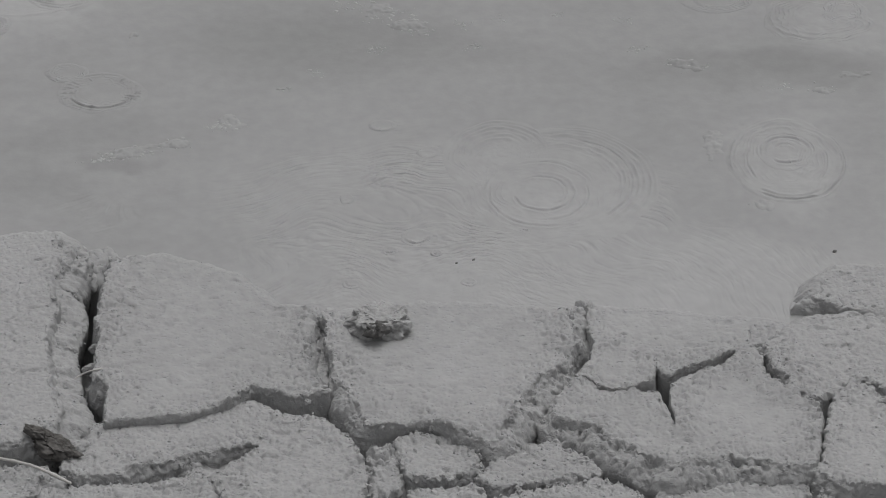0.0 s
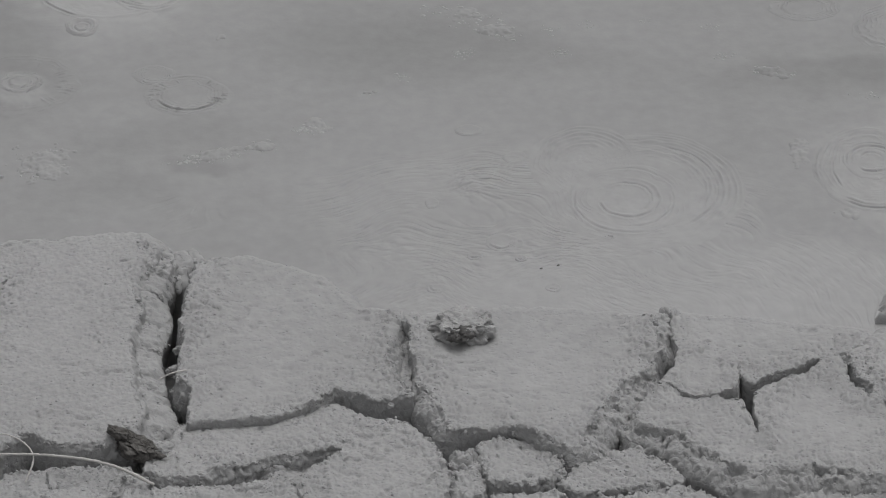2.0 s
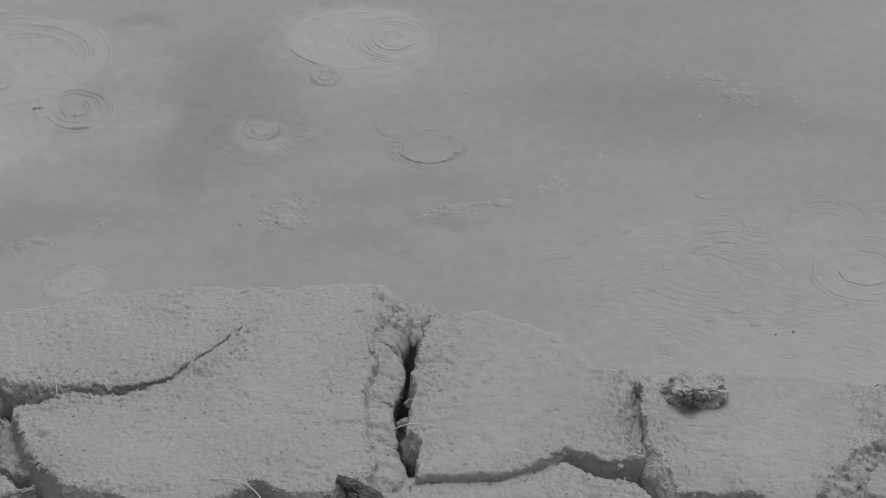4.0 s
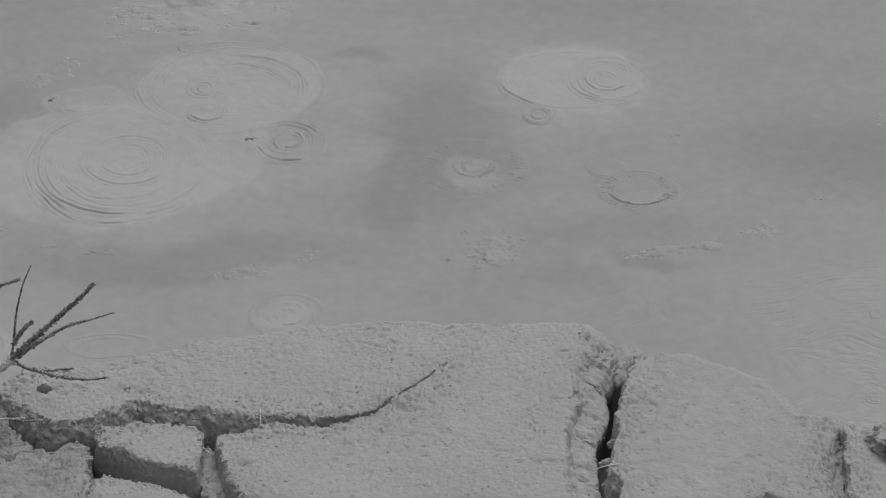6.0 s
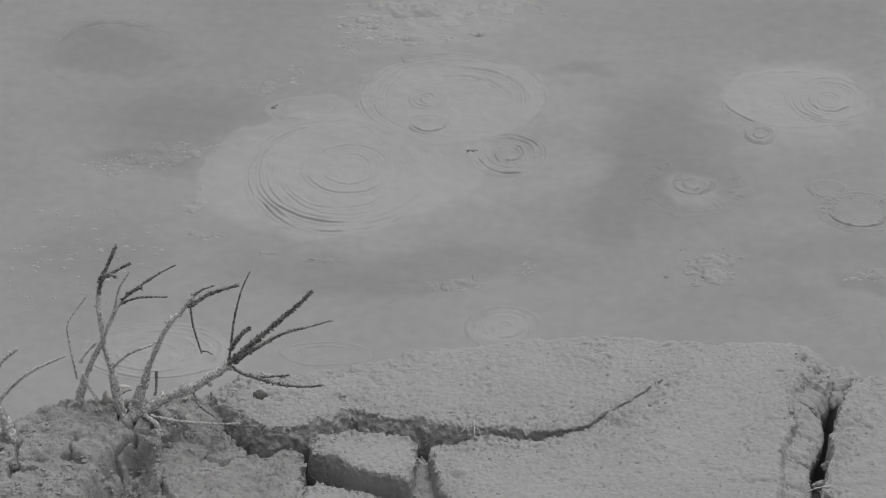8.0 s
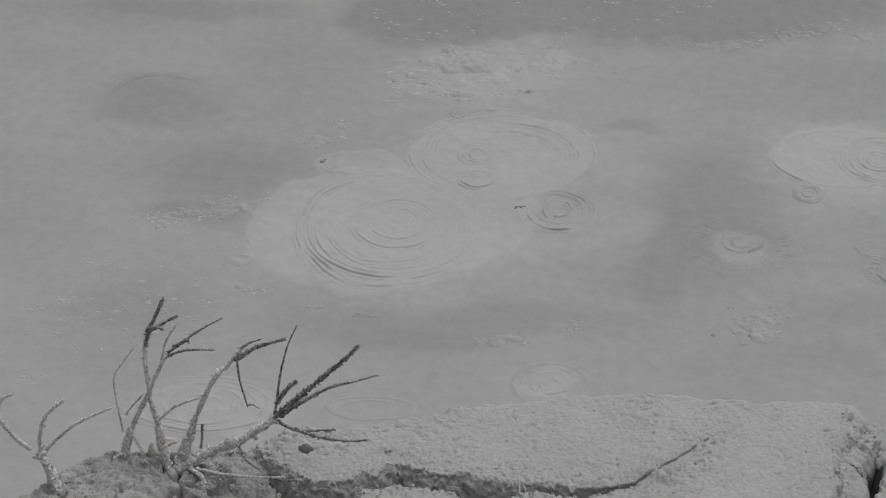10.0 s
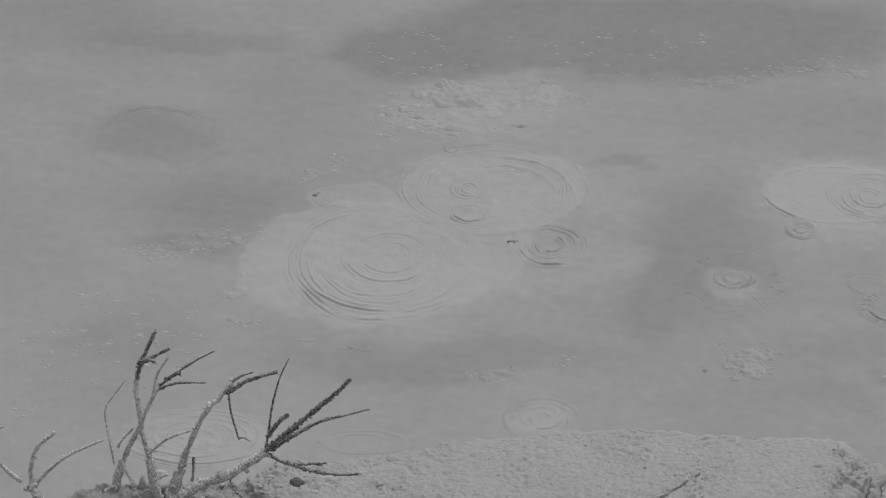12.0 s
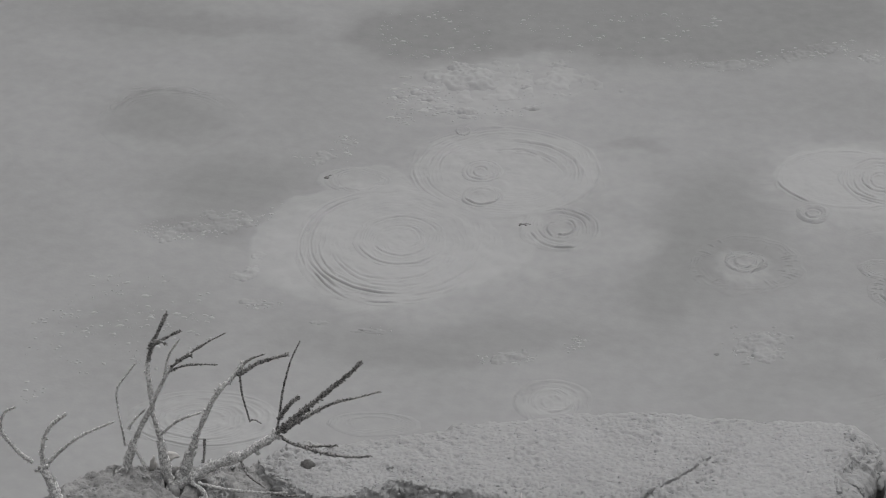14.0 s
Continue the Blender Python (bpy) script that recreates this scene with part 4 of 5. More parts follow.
slab("low dried mud block at the foot of the bank", [(0.241, -0.724, 0.008), (0.314, -0.701, 0.008), (0.398, -0.681, 0.008), (0.431, -0.696, 0.008), (0.460, -0.727, 0.008), (0.466, -0.785, 0.008), (0.245, -0.779, 0.008)], 0.002, 1.2)
slab("low dried mud block at the foot of the bank", [(0.478, -0.722, 0.01), (0.562, -0.699, 0.01), (0.696, -0.682, 0.01), (0.708, -0.729, 0.01), (0.695, -0.790, 0.01), (0.466, -0.783, 0.01)], 0, 1.2)
slab("low dried mud block at the foot of the bank", [(0.723, -0.709, 0.01), (0.759, -0.722, 0.01), (0.874, -0.722, 0.01), (0.867, -0.795, 0.01), (0.712, -0.790, 0.01)], 0, 1.2)
slab("square dried mud block with a sheer front", [(-1.131, -0.388, 0.008), (-1.087, -0.368, 0.008), (-1.034, -0.366, 0.008), (-0.983, -0.379, 0.005), (-0.974, -0.417, 0.005), (-0.967, -0.496, 0.007), (-1.004, -0.479, 0.007), (-1.045, -0.479, 0.007), (-1.080, -0.454, 0.007), (-1.134, -0.428, 0.007)], 0.018, 1)
slab("small dried mud block at the foot of the bank", [(-1.127, -0.509, 0.008), (-1.100, -0.491, 0.008), (-1.054, -0.505, 0.008), (-1.009, -0.516, 0.008), (-0.972, -0.530, 0.008), (-0.920, -0.581, 0.008), (-0.895, -0.577, 0.008), (-0.978, -0.596, 0.008), (-1.130, -0.611, 0.008)], 0, 1)
slab("rough crumbly mud block below the dead branches", [(-1.345, -0.425, 0.012), (-1.292, -0.402, 0.012), (-1.257, -0.421, 0.008), (-1.198, -0.470, 0.008), (-1.178, -0.446, 0.008), (-1.154, -0.434, 0.008), (-1.140, -0.456, 0.006), (-1.133, -0.527, 0.006), (-1.119, -0.584, 0.006), (-1.125, -0.635, 0.01), (-1.366, -0.670, 0.01), (-1.343, -0.601, 0.01), (-1.340, -0.527, 0.01), (-1.362, -0.470, 0.01)], 0.018, 1.7, earth=DAMP_MUD)
slab("low dried mud block at the foot of the bank", [(-0.911, -0.637, 0.01), (-0.797, -0.605, 0.01), (-0.729, -0.620, 0.01), (-0.692, -0.659, 0.01), (-0.687, -0.707, 0.01), (-0.919, -0.711, 0.01)], 0, 1.2)
slab("low dried mud block at the foot of the bank", [(-0.565, -0.632, 0.01), (-0.495, -0.616, 0.01), (-0.419, -0.629, 0.01), (-0.388, -0.654, 0.01), (-0.382, -0.702, 0.01), (-0.671, -0.707, 0.01), (-0.666, -0.672, 0.01)], 0, 1.2)

slab("sliver of dried mud wedged in a narrow crack", [(-0.020, -0.285, 0.006), (0.000, -0.285, 0.004), (0.000, -0.350, 0.004), (0.006, -0.425, 0.004), (-0.012, -0.440, 0.006), (-0.030, -0.395, 0.006), (-0.024, -0.330, 0.006)], -0.004, 0.8)
slab("crumbled shelf of mud sunk in a wedge-shaped crack", [(-0.222, -0.628, 0.01), (-0.165, -0.604, 0.006), (-0.098, -0.590, 0.006), (-0.092, -0.603, 0.006), (-0.146, -0.655, 0.006), (-0.168, -0.674, 0.008), (-0.205, -0.662, 0.01)], -0.005, 1.6)

slab("crumbled mud sunk between two blocks", [(-0.974, -0.398, 0.006), (-0.952, -0.402, 0.004), (-0.928, -0.485, 0.004), (-0.914, -0.530, 0.006), (-0.955, -0.520, 0.006), (-0.966, -0.470, 0.006)], -0.010, 1.6)
slab("crumbled mud packed between the mound and a slab", [(-1.390, -0.345, 0.02), (-1.345, -0.318, 0.02), (-1.300, -0.310, 0.012), (-1.285, -0.345, 0.008), (-1.285, -0.385, 0.01), (-1.330, -0.418, 0.012), (-1.385, -0.400, 0.012)], 0.010, 1.8, earth=DAMP_MUD)

# ---- ripples and foam on the pool ----
ripple = ring("concentric mud ripples round a spent bubble vent", (0.385, 0.118, 0.150, 0.165, -1.5), 6, 0.0012, 0.6, 0, arcs=(
    (0.97, -40, 110, -1.4, 0), (0.91, -50, 115, -1.2, 0.01), (0.85, -55, 105, -1.4, 0.02), (0.78, -60, 95, 1.0, 0.04), (0.72, -30, 90, -1.2, 0.03), (1.03, -20, 100, -1.1, 0), (1.09, 10, 105, -1.0, 0), (0.66, -20, 100, -1.0, 0.02)))
ring("smooth round vent of mud with a sunken rim", (0.354, 0.087, 0.095, 0.105, -1.5), 1, 0.0012, 0.7, 0.006, parent=ripple, arcs=(
    (0.92, 160, 300, 1.0, 0), (0.96, 150, 215, -0.9, 0), (0.75, 250, 380, 0.8, 0.02), (0.5, 185, 350, 1.3, 0), (0.56, -70, 100, -0.9, 0.02), (0.42, -60, 140, 0.8, 0.05), (0.85, 20, 120, 0.6, 0)))
ring("fan of fine mud ripples beside a vent", (0.290, 0.195, 0.088, 0.110, -1.5), 3, 0.0012, 0.2, 0, arcs=(
    (1.0, 30, 160, -1.4, 0), (0.91, 25, 165, -1.4, 0), (0.82, 30, 170, -1.3, 0), (0.73, 35, 170, -1.3, 0), (0.64, 40, 175, -1.1, 0), (0.54, 45, 175, -1.0, 0)))
ripple = ring("nest of tight mud ripples on the pool", (0.756, 0.172, 0.094, 0.125, -1.5), 4, 0.0012, 0.3, 0, arcs=(
    (0.97, 70, 200, -1.0, 0), (0.90, 60, 190, -0.8, 0), (0.98, -60, 40, 1.1, 0), (0.90, -50, 60, -0.8, 0), (0.80, 20, 170, -0.8, 0), (0.93, 235, 300, 1.7, 0.02), (0.86, 230, 310, 0.9, 0), (0.70, 150, 220, 0.8, 0), (0.68, -40, 20, 1.0, 0)))
ring("tight inner ripple of a mud vent", (0.757, 0.198, 0.048, 0.055, -1.5), 2, 0.0012, 0.4, 0.006, parent=ripple, arcs=(
    (0.92, -20, 200, 1.1, 0), (0.74, 20, 190, 1.0, 0), (0.66, 222, 318, 1.2, 0), (0.4, 20, 170, 0.8, 0.05)))
ring("small ring of mud round a burst bubble", (0.148, -0.032, 0.024, 0.024, -1.5), 1, 0.0010, 0.5, 0, arcs=((0.85, 190, 350, 1.6, 0), (0.8, 20, 160, -0.5, 0)))
ring("small ring of mud round a burst bubble", (0.105, -0.070, 0.012, 0.010, -1.5), 1, 0.0010, 0.4, 0, arcs=((0.7, 190, 350, 1.2, 0), (0.8, 0, 180, -0.6, 0)))
ring("small ring of mud round a burst bubble", (0.178, -0.079, 0.009, 0.009, -1.5), 1, 0.0010, 0.4, 0, arcs=((0.5, 180, 350, 0.9, 0), (0.9, -180, 180, -0.5, 0)))
ring("small ring of mud round a burst bubble", (0.043, -0.161, 0.014, 0.012, -1.5), 1, 0.0010, 0.4, 0, arcs=((0.6, 150, 330, 0.7, 0), (0.85, -20, 160, -0.6, 0)))
ring("small ring of mud round a burst bubble", (0.226, -0.162, 0.012, 0.011, -1.5), 1, 0.0010, 0.4, 0, arcs=((0.5, 190, 350, 0.6, 0), (0.9, 0, 180, -0.4, 0)))
ring("small ring of mud round a burst bubble", (0.322, -0.016, 0.011, 0.009, -1.5), 1, 0.0010, 0.4, 0, arcs=((0.7, 190, 350, 1.5, 0), (0.85, 190, 350, -0.8, 0)))
ring("smooth blister of mud on the pool", (0.101, 0.301, 0.023, 0.017, -1.5), 1, 0.0006, 0.6, 0.001)
ring("smooth blister of mud on the pool", (0.175, 0.216, 0.020, 0.019, -1.5), 1, 0.0008, 0.6, 0.001)
ring("smooth blister of mud on the pool", (0.039, 0.081, 0.011, 0.015, -1.5), 1, 0.0006, 0.6, 0.001)
ring("sunken mud vent with a crumpled rim", (-0.365, 0.417, 0.068, 0.062, -1.5), 2, 0.0012, 0.55, 0, spokes=38, arcs=(
    (0.80, 195, 350, 1.8, 0), (0.66, 150, 205, 0.8, 0.03), (0.9, 60, 140, 0.5, 0)))
ring("small ring of mud round a burst bubble", (-0.424, 0.481, 0.036, 0.031, -1.5), 1, 0.0012, 0.5, 0)
ring("concentric mud ripples round a spent bubble vent", (0.897, 0.638, 0.037, 0.049, -1.5), 2, 0.0018, 0.4, 0.001)
ring("broad pale ripple at the far side of the pool", (0.852, 0.621, 0.092, 0.079, -1.5), 3, 0.0013, 0.6, -0.0005)
ring("broad pale ripple at the far side of the pool", (0.683, 0.686, 0.058, 0.042, -1.5), 2, 0.0013, 0.6, 0)
ripple = ring("wide concentric mud ripples crowding one side of a vent", (-1.235, 0.400, 0.164, 0.186, 8.1), 8, 0.0012, 0.62, 0, arcs=(
    (0.98, 148, 206, 1.6, 0), (0.86, 140, 282, 1.7, -0.02), (0.79, 178, 268, 1.1, 0), (0.92, 196, 236, 1.3, 0.02), (1.0, 212, 246, 1.6, 0.05), (1.0, 256, 274, 1.7, 0), (1.08, 256, 272, 1.5, 0),
    (0.99, 277, 296, 1.1, 0), (1.04, 278, 294, 0.9, 0), (0.93, 285, 325, 0.8, 0.03), (0.98, 300, 350, 0.7, 0), (0.91, 112, 172, 1.3, 0.03), (0.98, 114, 165, 1.2, 0.03), (1.05, 116, 150, 1.0, 0.04),
    (0.70, 190, 300, 0.7, 0.05), (0.62, 200, 330, 0.6, 0), (1.05, 295, 342, 0.7, 0), (0.86, 292, 350, 0.7, 0.02)))
ring("wide inner mud ripple of a vent", (-1.226, 0.415, 0.078, 0.088, 8.1), 3, 0.0012, 0.4, 0.005, parent=ripple, arcs=(
    (0.95, 190, 335, 1.1, 0), (0.82, 20, 150, 0.7, 0), (0.62, 200, 350, 0.8, 0), (0.45, -60, 150, 0.6, 0.1)))
ripple = ring("concentric mud ripples with a thin raised rim", (-1.092, 0.678, 0.168, 0.158, 8.1), 5, 0.0012, 0.62, 0, arcs=(
    (0.97, -30, 110, -1.2, 0), (0.90, 50, 115, -0.9, 0), (0.83, 70, 120, -0.8, 0), (0.74, -20, 95, -1.2, -0.08), (0.69, -20, 90, 0.8, -0.08), (0.54, -10, 90, -1.2, -0.10), (0.49, -10, 85, 0.8, -0.10), (0.90, 110, 172, 0.8, 0.02), (0.80, 120, 178, 0.8, 0), (0.70, 130, 190, 0.6, 0),
    (0.97, 290, 345, 0.8, 0), (0.45, 30, 110, 0.7, 0), (0.97, 180, 240, 0.8, 0), (0.85, 190, 235, 0.6, 0)))
ring("tight inner ripple of a mud vent", (-1.132, 0.665, 0.035, 0.040, 8.1), 2, 0.0012, 0.4, 0.006, parent=ripple, arcs=((0.8, 170, 370, 0.9, 0), (0.4, 0, 300, 0.9, 0.2), (0.85, 30, 150, 0.6, 0)))
ring("round blister with a deep crescent crease", (-1.116, 0.581, 0.036, 0.036, 8.1), 1, 0.0012, 0.55, 0.006, parent=ripple, arcs=((0.88, 185, 368, 2.2, 0), (0.6, 60, 150, 0.5, 0)))
ripple = ring("concentric mud ripples round a spent bubble vent", (-0.969, 0.505, 0.066, 0.074, 8.1), 3, 0.0012, 0.25, 0.0019, arcs=(
    (0.36, -110, 70, 1.9, 0.05), (0.36, 120, 250, 0.9, 0.08), (0.85, 195, 300, 1.7, 0.05), (0.82, 20, 110, 1.0, 0), (0.66, -20, 100, 0.9, 0), (0.95, -30, 60, 0.8, 0), (0.60, 180, 290, 0.7, 0)))
ring("flat blister of mud beside larger ripples", (-1.338, 0.600, 0.054, 0.044, 8.1), 1, 0.001, 0.7, 0.002, parent=ripple)
ripple = ring("knobbly mud splash with a raised ring and spokes", (-0.645, 0.453, 0.095, 0.094, 8.1), 1, 0.0007, 0.9, -0.001, spokes=46)
ring("small ring of mud round a burst bubble", (-0.646, 0.458, 0.038, 0.038, 8.1), 2, 0.003, 0.4, 0.003, parent=ripple)
ripple = ring("smooth pale plate of mud with a torn lip", (-0.506, 0.760, 0.126, 0.098, 8.1), 1, 0.0012, 0.85, 0, arcs=((0.97, 55, 185, -1.0, 0), (0.98, 185, 235, 1.3, 0), (0.96, 235, 350, -0.8, 0)))
ring("concentric mud ripples round a spent bubble vent", (-0.446, 0.768, 0.076, 0.086, 8.1), 4, 0.0012, 0.35, 0.006, parent=ripple, arcs=(
    (0.5, 195, 332, 1.7, 0), (0.5, 145, 198, 1.3, 0), (0.72, 170, 260, 0.9, 0.05), (0.86, 180, 330, 1.0, 0), (0.93, 230, 300, 1.1, 0), (0.62, 20, 140, 0.8, 0), (0.80, 20, 150, 0.8, 0), (0.28, 0, 300, 0.7, 0.1)))
ring("small double ring of mud", (-0.553, 0.637, 0.027, 0.030, 8.1), 2, 0.0012, 0.4, 0.004, parent=ripple, arcs=((0.82, -180, 180, -1.3, 0), (0.5, -180, 180, 1.0, 0)))
ring("pale concentric mud ripples beside the bank", (-0.896, -0.022, 0.062, 0.066, 8.1), 3, 0.0012, 0.35, 0, arcs=(
    (0.95, 10, 215, -0.7, 0), (0.95, 250, 330, 0.8, 0), (0.72, -30, 200, -0.6, 0.02), (0.5, 20, 240, -0.6, 0), (0.5, 250, 350, 0.9, 0), (0.25, 0, 250, -0.6, 0.05)))
ring("broken mud ripples behind the dead branches", (-1.431, -0.174, 0.124, 0.080, 8.1), 4, 0.0012, 0.3, 0, arcs=(
    (1.0, 30, 130, -0.9, 0), (0.86, -30, 80, -0.9, 0.03), (0.88, 100, 190, -0.7, 0), (0.70, -20, 110, -0.8, 0.02), (0.72, 170, 300, 0.8, 0), (0.52, -60, 60, -0.8, 0.04), (0.5, 90, 260, -0.6, 0), (0.95, 200, 330, 0.7, 0.02), (0.3, 0, 200, -0.6, 0.05)))
ripple = ring("broad pale ripple beside the bank", (-1.165, -0.136, 0.072, 0.035, 8.1), 2, 0.0012, 0.5, 0, arcs=((0.9, 20, 150, -0.6, 0), (0.6, 30, 170, -0.5, 0)))
ring("small ring of mud round a burst bubble", (-1.189, 0.802, 0.014, 0.018, 10.9), 1, 0.0013, 0.3, 0.002, parent=ripple)
ring("low arched swelling in the mud with a cracked rim", (-1.706, 0.745, 0.118, 0.124, 10.9), 1, 0.0024, 0.97, 0, bias=(0, 1))
crust("line of pale scum and mud crumbs lying on the pool", (-0.313, 0.224, 0.053, 0.015, 16.5), 0.0026, 0.62, 0.012)
crust("line of pale scum and mud crumbs lying on the pool", (-0.240, 0.256, 0.034, 0.016, 8.5), 0.0026, 0.62, 0.012)
crust("patch of pale scum lying on the pool", (-0.155, 0.318, 0.031, 0.027, 20.5), 0.0026, 0.62, 0.012)
crust("patch of pale scum lying on the pool", (-0.069, 0.421, 0.020, 0.007, -1.5), 0.0026, 0.62, 0.012)
crust("clot of small mud lumps on the pool", (0.100, 0.665, 0.061, 0.044, -21.5), 0.0022, 0.3, 0.012)
crust("clot of small mud lumps on the pool", (0.157, 0.615, 0.040, 0.029, -21.5), 0.0026, 0.62, 0.012)
crust("line of pale scum and mud crumbs lying on the pool", (0.615, 0.480, 0.038, 0.019, -19.5), 0.0026, 0.62, 0.012)
crust("patch of pale scum lying on the pool", (0.765, 0.404, 0.022, 0.012, -1.5), 0.0026, 0.62, 0.012)
crust("patch of pale scum lying on the pool", (0.839, 0.390, 0.022, 0.014, -1.5), 0.0026, 0.62, 0.012)
crust("patch of pale scum lying on the pool", (-0.598, 0.206, 0.058, 0.070, 8.1), 0.0030, 0.75, 0.008)
crust("line of pale scum and mud crumbs lying on the pool", (-0.992, 0.092, 0.058, 0.022, 16.1), 0.0030, 0.85, 0.009)
crust("line of pale scum and mud crumbs lying on the pool", (-0.324, 0.230, 0.068, 0.018, 18.1), 0.0026, 0.62, 0.012)
crust("clot of small mud lumps on the pool", (-1.411, 0.179, 0.031, 0.014, 8.1), 0.0026, 0.62, 0.012)
crust("line of pale scum and mud crumbs lying on the pool", (-1.223, 0.134, 0.029, 0.009, 8.1), 0.0026, 0.62, 0.012)
crust("clot of small mud lumps on the pool", (-1.590, 0.380, 0.075, 0.034, 24.9), 0.0022, 0.3, 0.012)
crust("clot of small mud lumps on the pool", (-1.506, 0.444, 0.056, 0.039, 32.9), 0.0022, 0.3, 0.012)
crust("heaped crust of pale mud clods on the pool", (-1.200, 0.949, 0.151, 0.119, 10.9), 0.0065, 0.22, 0.030)
for x, y, rx, ry in (
        (-1.178, 1.047, 0.036, 0.034),
        (-1.237, 1.018, 0.030, 0.028),
        (-1.071, 1.057, 0.034, 0.022),
        (-1.320, 0.902, 0.018, 0.014),
        (-1.296, 0.919, 0.022, 0.018),
        (-1.269, 0.901, 0.018, 0.014),
        (-1.189, 0.868, 0.034, 0.016),
        (-1.219, 0.960, 0.024, 0.016),
        (-1.112, 0.978, 0.020, 0.012),
        (-1.092, 0.902, 0.028, 0.010),
        (-1.312, 0.825, 0.012, 0.010)):
    crust("pale clod of mud breaking the pool's surface", (x, y, rx, ry, 10.9), 0.0042, 0.75, 0.022)
for x, y, rx, ry in (
        (-1.463, 0.270, 0.030, 0.030),
        (-1.438, 0.182, 0.040, 0.016),
        (-1.453, 0.324, 0.020, 0.022),
        (-1.231, 0.129, 0.045, 0.012),
        (-1.189, 0.134, 0.022, 0.010),
        (-1.313, 0.142, 0.030, 0.012),
        (-1.383, 0.724, 0.020, 0.018),
        (-1.313, 0.281, 0.010, 0.010)):
    crust("ragged torn edge of a mud skin", (x, y, rx, ry, 8.1), 0.0022, 0.55, 0.012)
crust("thin crust of pale mud skins on the pool", (-1.042, 1.011, 0.132, 0.074, 10.9), 0.003, 0.3, 0.02)
crust("clot of small mud lumps on the pool", (-1.177, 0.964, 0.149, 0.101, 10.9), 0.0022, 0.3, 0.012)
crust("clot of small mud lumps on the pool", (-1.191, 0.869, 0.084, 0.026, 10.9), 0.0026, 0.62, 0.012)
crust("line of pale scum and mud crumbs lying on the pool", (-0.761, 1.127, 0.107, 0.024, 12.9), 0.0026, 0.62, 0.012)
crust("line of pale scum and mud crumbs lying on the pool", (-0.626, 1.204, 0.086, 0.033, 25.0), 0.0026, 0.62, 0.012)
crust("line of pale scum and mud crumbs lying on the pool", (-0.513, 1.209, 0.032, 0.027, 10.9), 0.0026, 0.62, 0.012)
crust("clot of small mud lumps on the pool", (-1.424, 0.663, 0.041, 0.035, 10.9), 0.0022, 0.3, 0.012)
crust("clot of small mud lumps on the pool", (-1.556, 0.412, 0.081, 0.053, 20.1), 0.0022, 0.3, 0.012)
crust("crumpled strip of mud skin on the pool", (0.641, 0.238, 0.022, 0.070, -1.5), 0.0026, 0.5, 0.012)
crust("crumpled strip of mud skin on the pool", (0.701, 0.048, 0.045, 0.020, -12), 0.0022, 0.5, 0.012)
crust("line of small mud lumps on the pool", (0.892, 0.441, 0.060, 0.018, -3), 0.0026, 0.5, 0.010)
crust("line of small mud lumps on the pool", (-0.307, 0.605, 0.040, 0.016, 24), 0.0026, 0.5, 0.010)
foam("line of pale foam and mud crumbs floating on the pool", (-0.313, 0.224, 0.051, 0.012, 16.5), 30, 0.004)
foam("line of pale foam and mud crumbs floating on the pool", (-0.240, 0.256, 0.032, 0.012, 8.5), 22, 0.004)
foam("patch of pale foam floating on the pool", (-0.155, 0.318, 0.030, 0.021, 20.5), 30, 0.004)
foam("patch of pale foam floating on the pool", (-0.007, 0.470, 0.011, 0.009, -1.5), 12, 0.004)
foam("patch of pale foam floating on the pool", (0.095, 0.543, 0.013, 0.013, -1.5), 20, 0.004)
foam("patch of pale foam floating on the pool", (-0.069, 0.421, 0.019, 0.005, -1.5), 5, 0.003)
foam("clot of small mud lumps on the pool", (0.100, 0.665, 0.058, 0.034, -21.5), 35, 0.005)
foam("clot of small mud lumps on the pool", (0.157, 0.615, 0.038, 0.022, -21.5), 20, 0.005)
foam("line of pale foam and mud crumbs floating on the pool", (0.615, 0.480, 0.036, 0.014, -19.5), 30, 0.004)
foam("patch of pale foam floating on the pool", (0.542, 0.533, 0.011, 0.007, -1.5), 14, 0.004)
foam("patch of pale foam floating on the pool", (0.765, 0.404, 0.021, 0.009, -1.5), 7, 0.004)
foam("patch of pale foam floating on the pool", (0.839, 0.390, 0.021, 0.011, -1.5), 12, 0.004)
foam("patch of pale foam floating on the pool", (0.260, 0.541, 0.013, 0.009, -1.5), 12, 0.004)
foam("patch of pale foam floating on the pool", (0.244, 0.624, 0.010, 0.009, -1.5), 8, 0.004)
foam("patch of pale foam floating on the pool", (0.515, 0.630, 0.014, 0.007, -1.5), 10, 0.004)
foam("patch of pale foam floating on the pool", (0.409, 0.646, 0.008, 0.006, -1.5), 6, 0.004)
foam("patch of pale foam floating on the pool", (0.312, 0.630, 0.008, 0.006, -1.5), 6, 0.004)
foam("patch of pale foam floating on the pool", (-0.598, 0.206, 0.036, 0.040, 8.1), 24, 0.0035)
foam("patch of pale foam floating on the pool", (-0.883, 0.155, 0.013, 0.015, 8.1), 24, 0.004)
foam("line of pale foam and mud crumbs floating on the pool", (-0.992, 0.092, 0.044, 0.013, 16.1), 30, 0.004)
foam("line of pale foam and mud crumbs floating on the pool", (-0.324, 0.230, 0.064, 0.014, 18.1), 40, 0.004)
foam("clot of small mud lumps on the pool", (-1.411, 0.179, 0.030, 0.010, 8.1), 15, 0.004)
foam("line of pale foam and mud crumbs floating on the pool", (-1.223, 0.134, 0.028, 0.007, 8.1), 10, 0.0035)
foam("clot of small mud lumps on the pool", (-1.647, 0.380, 0.017, 0.011, 8.1), 18, 0.004)
